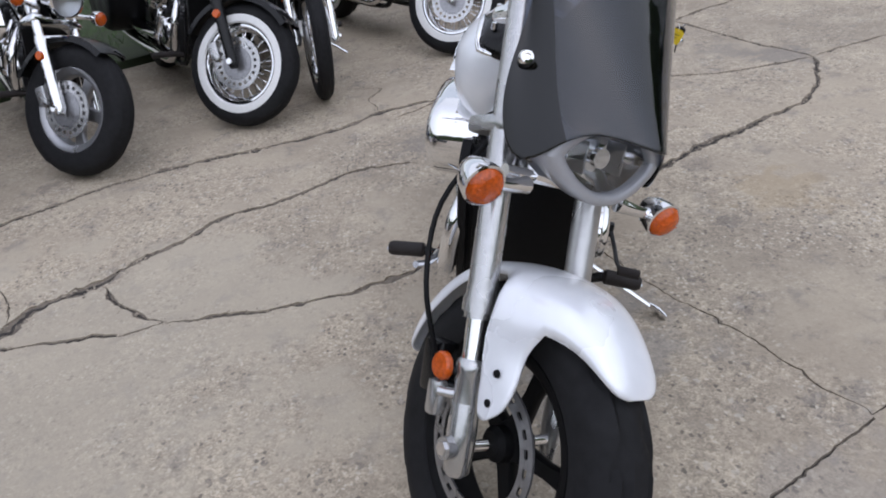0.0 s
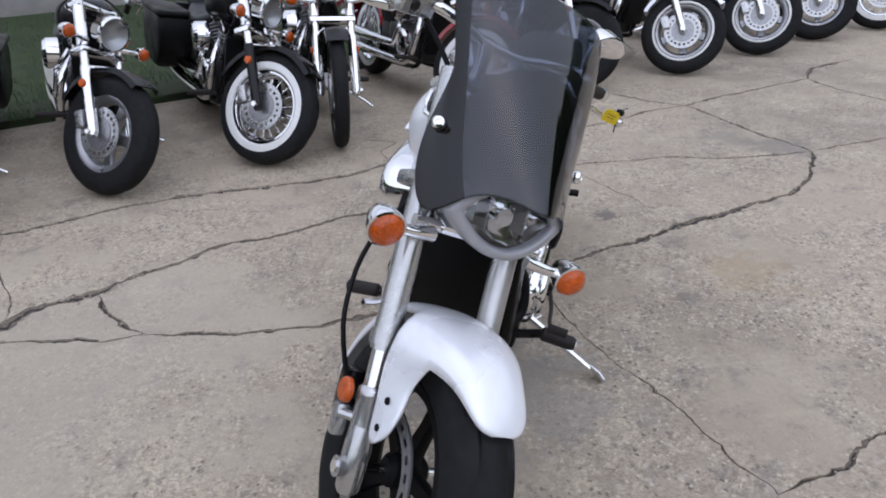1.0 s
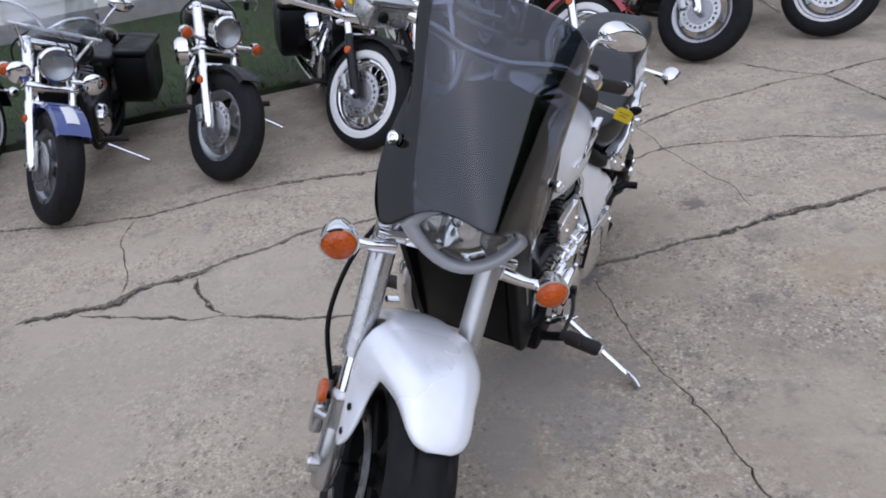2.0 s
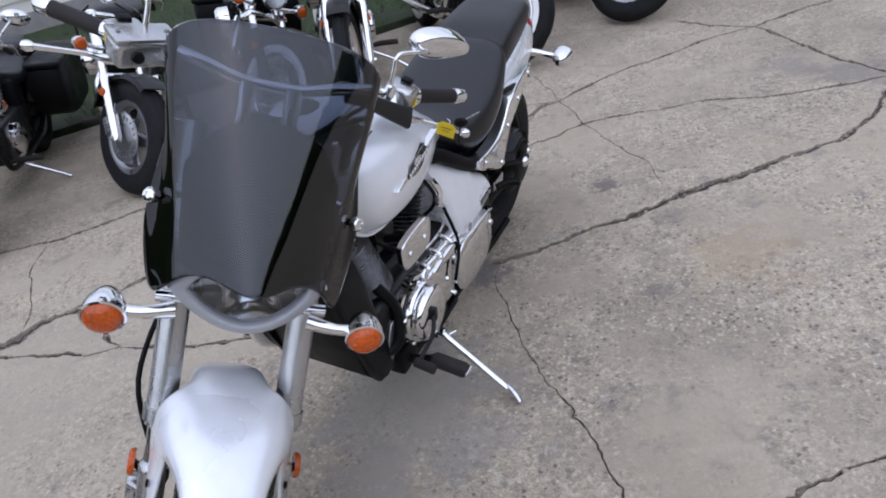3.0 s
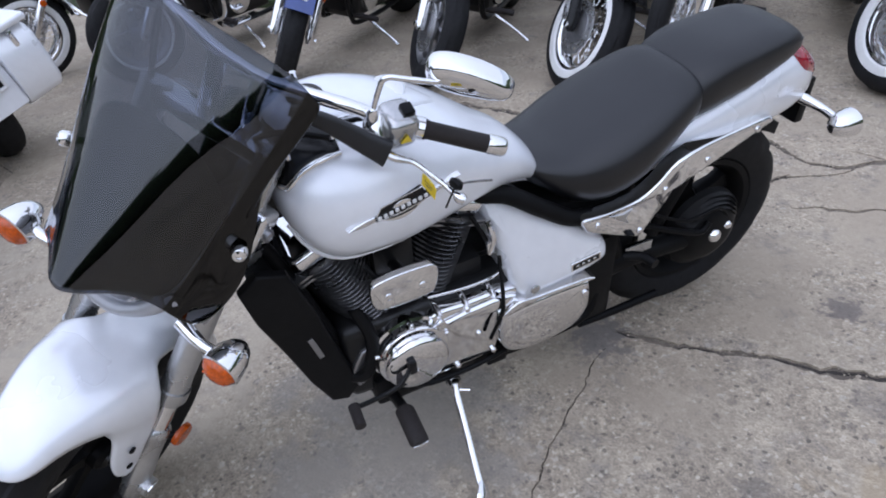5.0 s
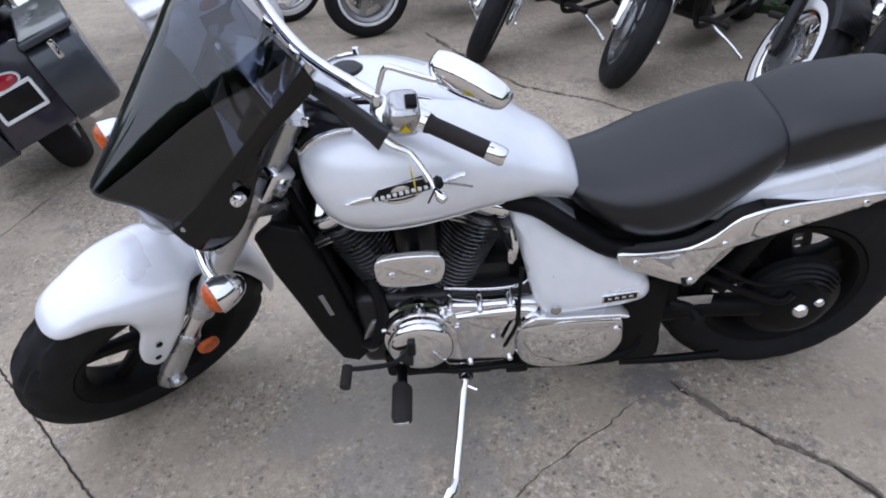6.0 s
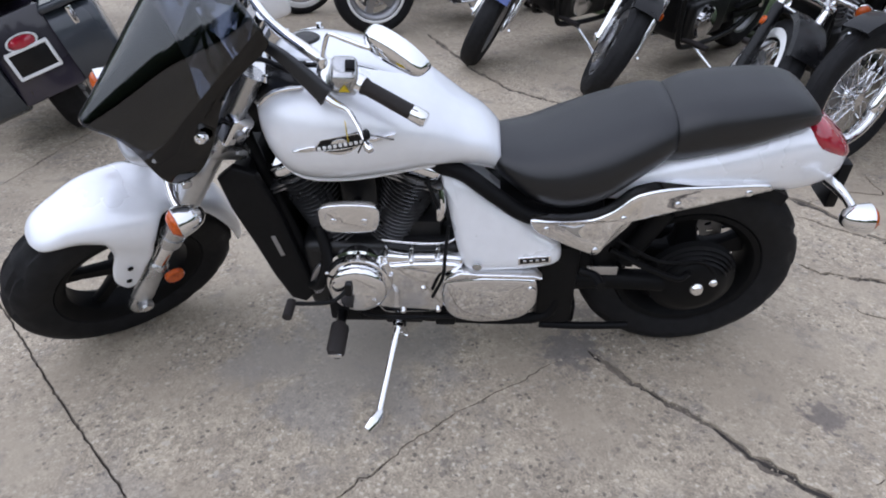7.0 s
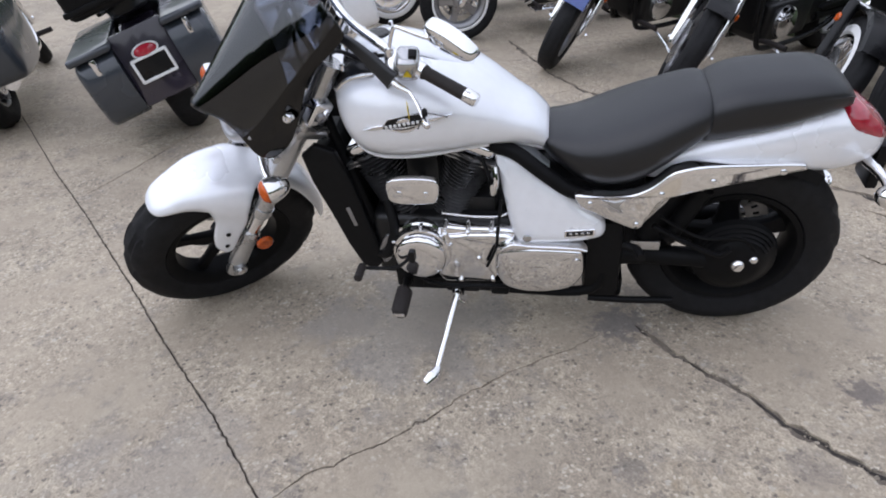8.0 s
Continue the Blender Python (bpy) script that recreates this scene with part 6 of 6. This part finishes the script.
    eng = P("engine", merged(block(0.78, 0, 0.38, 0.5, 0.28, 0.26, 0.04, 3), block(0.5, 0, 0.4, 0.3, 0.24, 0.24, 0.03)), ENGINE, "black and chrome vee-twin engine")
    part("crank_cover", moved(turned([(0, 0.19), (0.08, 0.186), (0.1, 0.17), (0.105, 0.13)], 32), Matrix.Translation((0.86, 0, 0.38))), CHROME, eng)
    part("crank_cover", moved(turned([(0, -0.19), (0.08, -0.186), (0.1, -0.17), (0.105, -0.13)], 32), Matrix.Translation((0.84, 0, 0.38))), CHROME, eng)
    for b, t in (((0.9, 0, 0.48), (1.0, 0, 0.69)), ((0.8, 0, 0.48), (0.7, 0, 0.69))):
        b, t = Vector(b), Vector(t)
        d = (t - b).normalized()
        ang = math.atan2(d.x, d.z)
        part("cylinder", ribbed(b, t, 0.08, 0.11, 10), FIN, eng, "finned cylinder")
        part("head_cover", moved(block(0, 0, 0, 0.12, 0.19, 0.05, 0.018, 2), Matrix.Translation(t + d * 0.02) @ Matrix.Rotation(ang, 4, "Y")), CHROME, eng)
    P("air_cleaner", moved(turned([(0, -0.25), (0.07, -0.245), (0.09, -0.225), (0.095, -0.16)], 28), Matrix.Translation((0.85, 0, 0.62))), CHROME, "round chrome air cleaner")
    for sgn in (1, -1):
        F = (lambda b: b) if sgn > 0 else flip
        P("frame_tube", F(tube([(1.22, 0.03, 0.82), (1.12, 0.09, 0.6), (1.06, 0.11, 0.3), (0.95, 0.13, 0.22), (0.4, 0.13, 0.22), (0.05, 0.13, 0.34)], 0.018, 10)), BLACK, "black frame tube")
        P("footpeg", F(tube([(1.06, 0.14, 0.29), (1.06, 0.2, 0.3), (1.06, 0.32, 0.3)], [0.014, 0.018, 0.018], 10)), GRIP, "rubber footpeg")
        P("shock_absorber", F(rod((0.05, 0.14, 0.36), (0.18, 0.14, 0.66), 0.028)), CHROME, "chrome rear shock absorber")
        if engine_guard:
            P("engine_guard", F(tube([(1.14, 0.05, 0.66), (1.16, 0.22, 0.64), (1.15, 0.32, 0.52), (1.12, 0.28, 0.36), (1.07, 0.1, 0.27)], 0.015, 12)), CHROME, "chrome engine guard")
            P("footboard", F(block(0.95, 0.28, 0.28, 0.32, 0.12, 0.02, 0.008)), CHROME, "chrome-edged footboard")
    P("radiator", merged(moved(block(0, 0, 0, 0.045, 0.22, 0.34, 0.012), Matrix.Translation((1.15, 0, 0.5)) @ Matrix.Rotation(radians(13), 4, "Y")), block(1.13, 0, 0.76, 0.1, 0.09, 0.16, 0.02)), PLASTIC, "black oil cooler before the engine")
    P("battery_box", merged(block(0.5, 0, 0.58, 0.22, 0.26, 0.2, 0.03, 3), block(0.33, 0, 0.5, 0.16, 0.2, 0.22, 0.03, 2)), DULL, "black battery box under the seat")
    P("swingarm", merged(*(tube([(0.42, 0.11 * s, 0.33), (0.2, 0.12 * s, 0.33), (0.0, 0.13 * s, R)], [0.034, 0.026, 0.03], 12) for s in (1, -1))), DULL, "black swingarm")
    P("belt_guard", plate([(0.4, 0.42), (0.1, 0.42), (-0.02, 0.4), (-0.02, 0.38), (0.4, 0.38)], 0.13, 0.16, 0.005, 2), DULL, "black belt guard")
    for y in (0.07, -0.07):
        P("control_cable", tube([leg_at(0.78 * tall, y), leg_at(0.66, y * 2.2, 0.03), leg_at(0.5, y * 1.6, -0.08), (1.1, y * 0.8, 0.66)], 0.006, 6), PLASTIC, "black control cable")
    for z in (0.25, 0.36):
        P("exhaust", tube([(1.0 if z < 0.3 else 0.72, -0.1, 0.62), (1.1 if z < 0.3 else 0.8, -0.17, 0.5), (1.0 if z < 0.3 else 0.76, -0.19, z + 0.02), (0.7, -0.2, z), (0.2, -0.21, z), (-0.25, -0.215, z + 0.02)], [0.02, 0.022, 0.024, 0.03, 0.042, 0.042], 14), CHROME, "chrome exhaust pipe")
    stand = P("side_stand", tube([(0.85, 0.14, 0.2), (0.87, 0.3, 0.13), (0.9, 0.4, 0.4 * math.tan(radians(lean)) + 0.012)], [0.012, 0.011, 0.013], 10), CHROME, "side stand folded out")
    if bags:
        for sgn in (1, -1):
            F = (lambda b: b) if sgn > 0 else flip
            bag = P("saddlebag", F(plate([(0.32, 0.66), (0.3, 0.42), (0.1, 0.29), (-0.3, 0.29), (-0.44, 0.34), (-0.46, 0.62), (-0.3, 0.68), (0.1, 0.69)], 0.15, 0.37, 0.04, 3, 0.006)), bags, "hard saddlebag")
            part("bag_lid", F(moved(block(0, 0, 0, 0.8, 0.24, 0.04, 0.018, 3), Matrix.Translation((-0.07, 0.26, 0.69)))), bags, bag)
            part("bag_latch", F(block(-0.455, 0.26, 0.62, 0.02, 0.03, 0.09, 0.006)), CHROME, bag)
            part("bag_lamp", F(block(-0.462, 0.26, 0.5, 0.01, 0.05, 0.022, 0.003)), CHROME, bag)
        back = P("plate_frame", merged(block(-0.44, 0, 0.57, 0.02, 0.2, 0.015, 0.004), block(-0.44, 0, 0.45, 0.02, 0.2, 0.015, 0.004), block(-0.44, 0.095, 0.51, 0.02, 0.015, 0.12, 0.004), block(-0.44, -0.095, 0.51, 0.02, 0.015, 0.12, 0.004)), PAPER, "white-edged plate frame")
        part("number_plate", block(-0.435, 0, 0.51, 0.01, 0.18, 0.11, 0.003), BLACK, back, "dark blank number plate")
        part("rear_panel", moved(block(0, 0, 0, 0.05, 0.3, 0.4, 0.02), Matrix.Translation((-0.39, 0, 0.52)) @ Matrix.Rotation(radians(8), 4, "Y")), paint, back)
        part("upper_lamp", moved(turned([(0, 0.03), (0.04, 0.026), (0.062, 0.01), (0.066, 0.0)], 28), Matrix.Translation((-0.428, 0, 0.598)) @ Matrix.Rotation(radians(90), 4, "Z") @ Matrix.Diagonal((0.95, 1, 0.5, 1))), RED, back, "oval red tail lamp")
        part("lamp_rim", moved(turned([(0.066, 0.012), (0.074, 0.012), (0.078, 0.0), (0.07, -0.01)], 28), Matrix.Translation((-0.428, 0, 0.598)) @ Matrix.Rotation(radians(90), 4, "Z") @ Matrix.Diagonal((0.95, 1, 0.5, 1))), PAPER, back)
    if case:
        tc = P("top_case", merged(block(-0.3, 0, 0.98, 0.42, 0.46, 0.26, 0.05, 3), block(-0.3, 0, 0.9, 0.44, 0.48, 0.03, 0.01)), PLASTIC, "black hard top case")
        part("case_rack", merged(*(rod((-0.1, 0.1 * s, 0.8), (-0.45, 0.1 * s, 0.84), 0.01) for s in (1, -1))), BLACK, tc)
    if screen:
        rows = [[(1.42 - 0.1 * v - 0.1 * u * u - 0.12 * v, 0.26 * u * (1 - 0.2 * v * v), 1.0 + 0.45 * v - 0.03 * u * u) for u in (-1, -0.6, -0.2, 0.2, 0.6, 1)] for v in (0, 0.3, 0.7, 1.0)]
        sc = P("windscreen", raw([p for r in rows for p in r], [(i * 6 + j, i * 6 + j + 1, (i + 1) * 6 + j + 1, (i + 1) * 6 + j) for i in range(3) for j in range(5)]), CLEAR, "clear touring windscreen", S)
        smooth_sub(sc, 1)
        so = sc.modifiers.new("thick", "SOLIDIFY")
        so.thickness = 0.004
        sc.visible_shadow = False
        part("screen_bracket", merged(rod((1.36, -0.24, 1.02), (1.36, 0.24, 1.02), 0.009), *(rod((1.36, 0.2 * s, 1.02), leg_at(0.6, 0.11 * s), 0.008) for s in (1, -1))), CHROME, sc)
    return root


OUT = (0.496, -0.868)
cruiser("dark blue touring motorcycle with a clear windscreen and black saddlebags", (-2.52, 2.98), (0.45, -0.89), BLACK, BLUEPAINT, "cast", 34, 11, bags=PLASTIC, screen=True, lamp_bar=True, trim=PAPER, hw=0.065)
cruiser("black cruiser with silver cast wheels and a chrome headlamp", (-1.72, 3.5), OUT, BLACK, BLACK, "cast", 38, 10, low_lamp=0.02)
cruiser("black cruiser with whitewall tyres on wire-spoked wheels", (-0.95, 3.89), (0.5, -0.866), BLACK, BLACK, "white", 40, 10, fork_dark=True, bags=PLASTIC, hw=0.06, R=0.33)
cruiser("slim cruiser with a narrow front tyre and dark red paint", (-0.54, 4.16), (0.34, -0.94), REDPAINT, BLACK, "spoke", -8, 8, tall=1.12, hw=0.045, R=0.345)
cruiser("dark red cruiser with whitewall tyres", (0.3, 4.7), (0.5, -0.86), REDPAINT, REDPAINT, "white", 38, 10)
cruiser("black cruiser with silver cast wheels and red trim", (1.09, 5.29), OUT, REDPAINT, BLACK, "cast", 36, 10)
cruiser("white touring motorcycle with chrome footboards", (1.99, 5.67), (0.6, -0.8), WHITE, WHITE, "thin", 34, 9, engine_guard=True, bags=WHITE, hw=0.066)
cruiser("bright blue cruiser with white-rimmed wheels", (2.83, 6.25), (0.58, -0.81), BRIGHTBLUE, BRIGHTBLUE, "thin", 34, 9)
cruiser("bright blue cruiser with silver wheels", (3.56, 6.78), (0.58, -0.81), BRIGHTBLUE, BRIGHTBLUE, "cast", 34, 9)
cruiser("pale touring motorcycle with whitewall tyres", (4.36, 7.16), (0.58, -0.81), WHITE, WHITE, "white", 30, 9)
cruiser("black touring motorcycle with whitewall tyres and floorboards", (-3.55, 2.4), (0.3, -0.95), BLACK, BLACK, "thin", -15, 9, engine_guard=True, hw=0.066)
cruiser("black cruiser with whitewall tyres at the end of the row", (-4.37, 1.87), (0.3, -0.95), BLACK, BLACK, "white", -10, 9, engine_guard=True)
AWAY = (-0.97, -0.24)
cruiser("slate-grey touring motorcycle with hard saddlebags and a black top case", (-2.0, 0.58), AWAY, PURPLE, PURPLE, "cast", 20, 18, bags=GREYPAINT, rear_first=True, case=True)
cruiser("dark slate touring motorcycle with hard saddlebags", (-2.25, -0.66), AWAY, GREENPAINT, GREENPAINT, "cast", 20, 15, bags=GREYPAINT, rear_first=True)
cruiser("white touring motorcycle with hard saddlebags and a red tail lamp", (-2.98, 1.4), AWAY, WHITE, WHITE, "cast", 20, 14, bags=WHITE, rear_first=True)
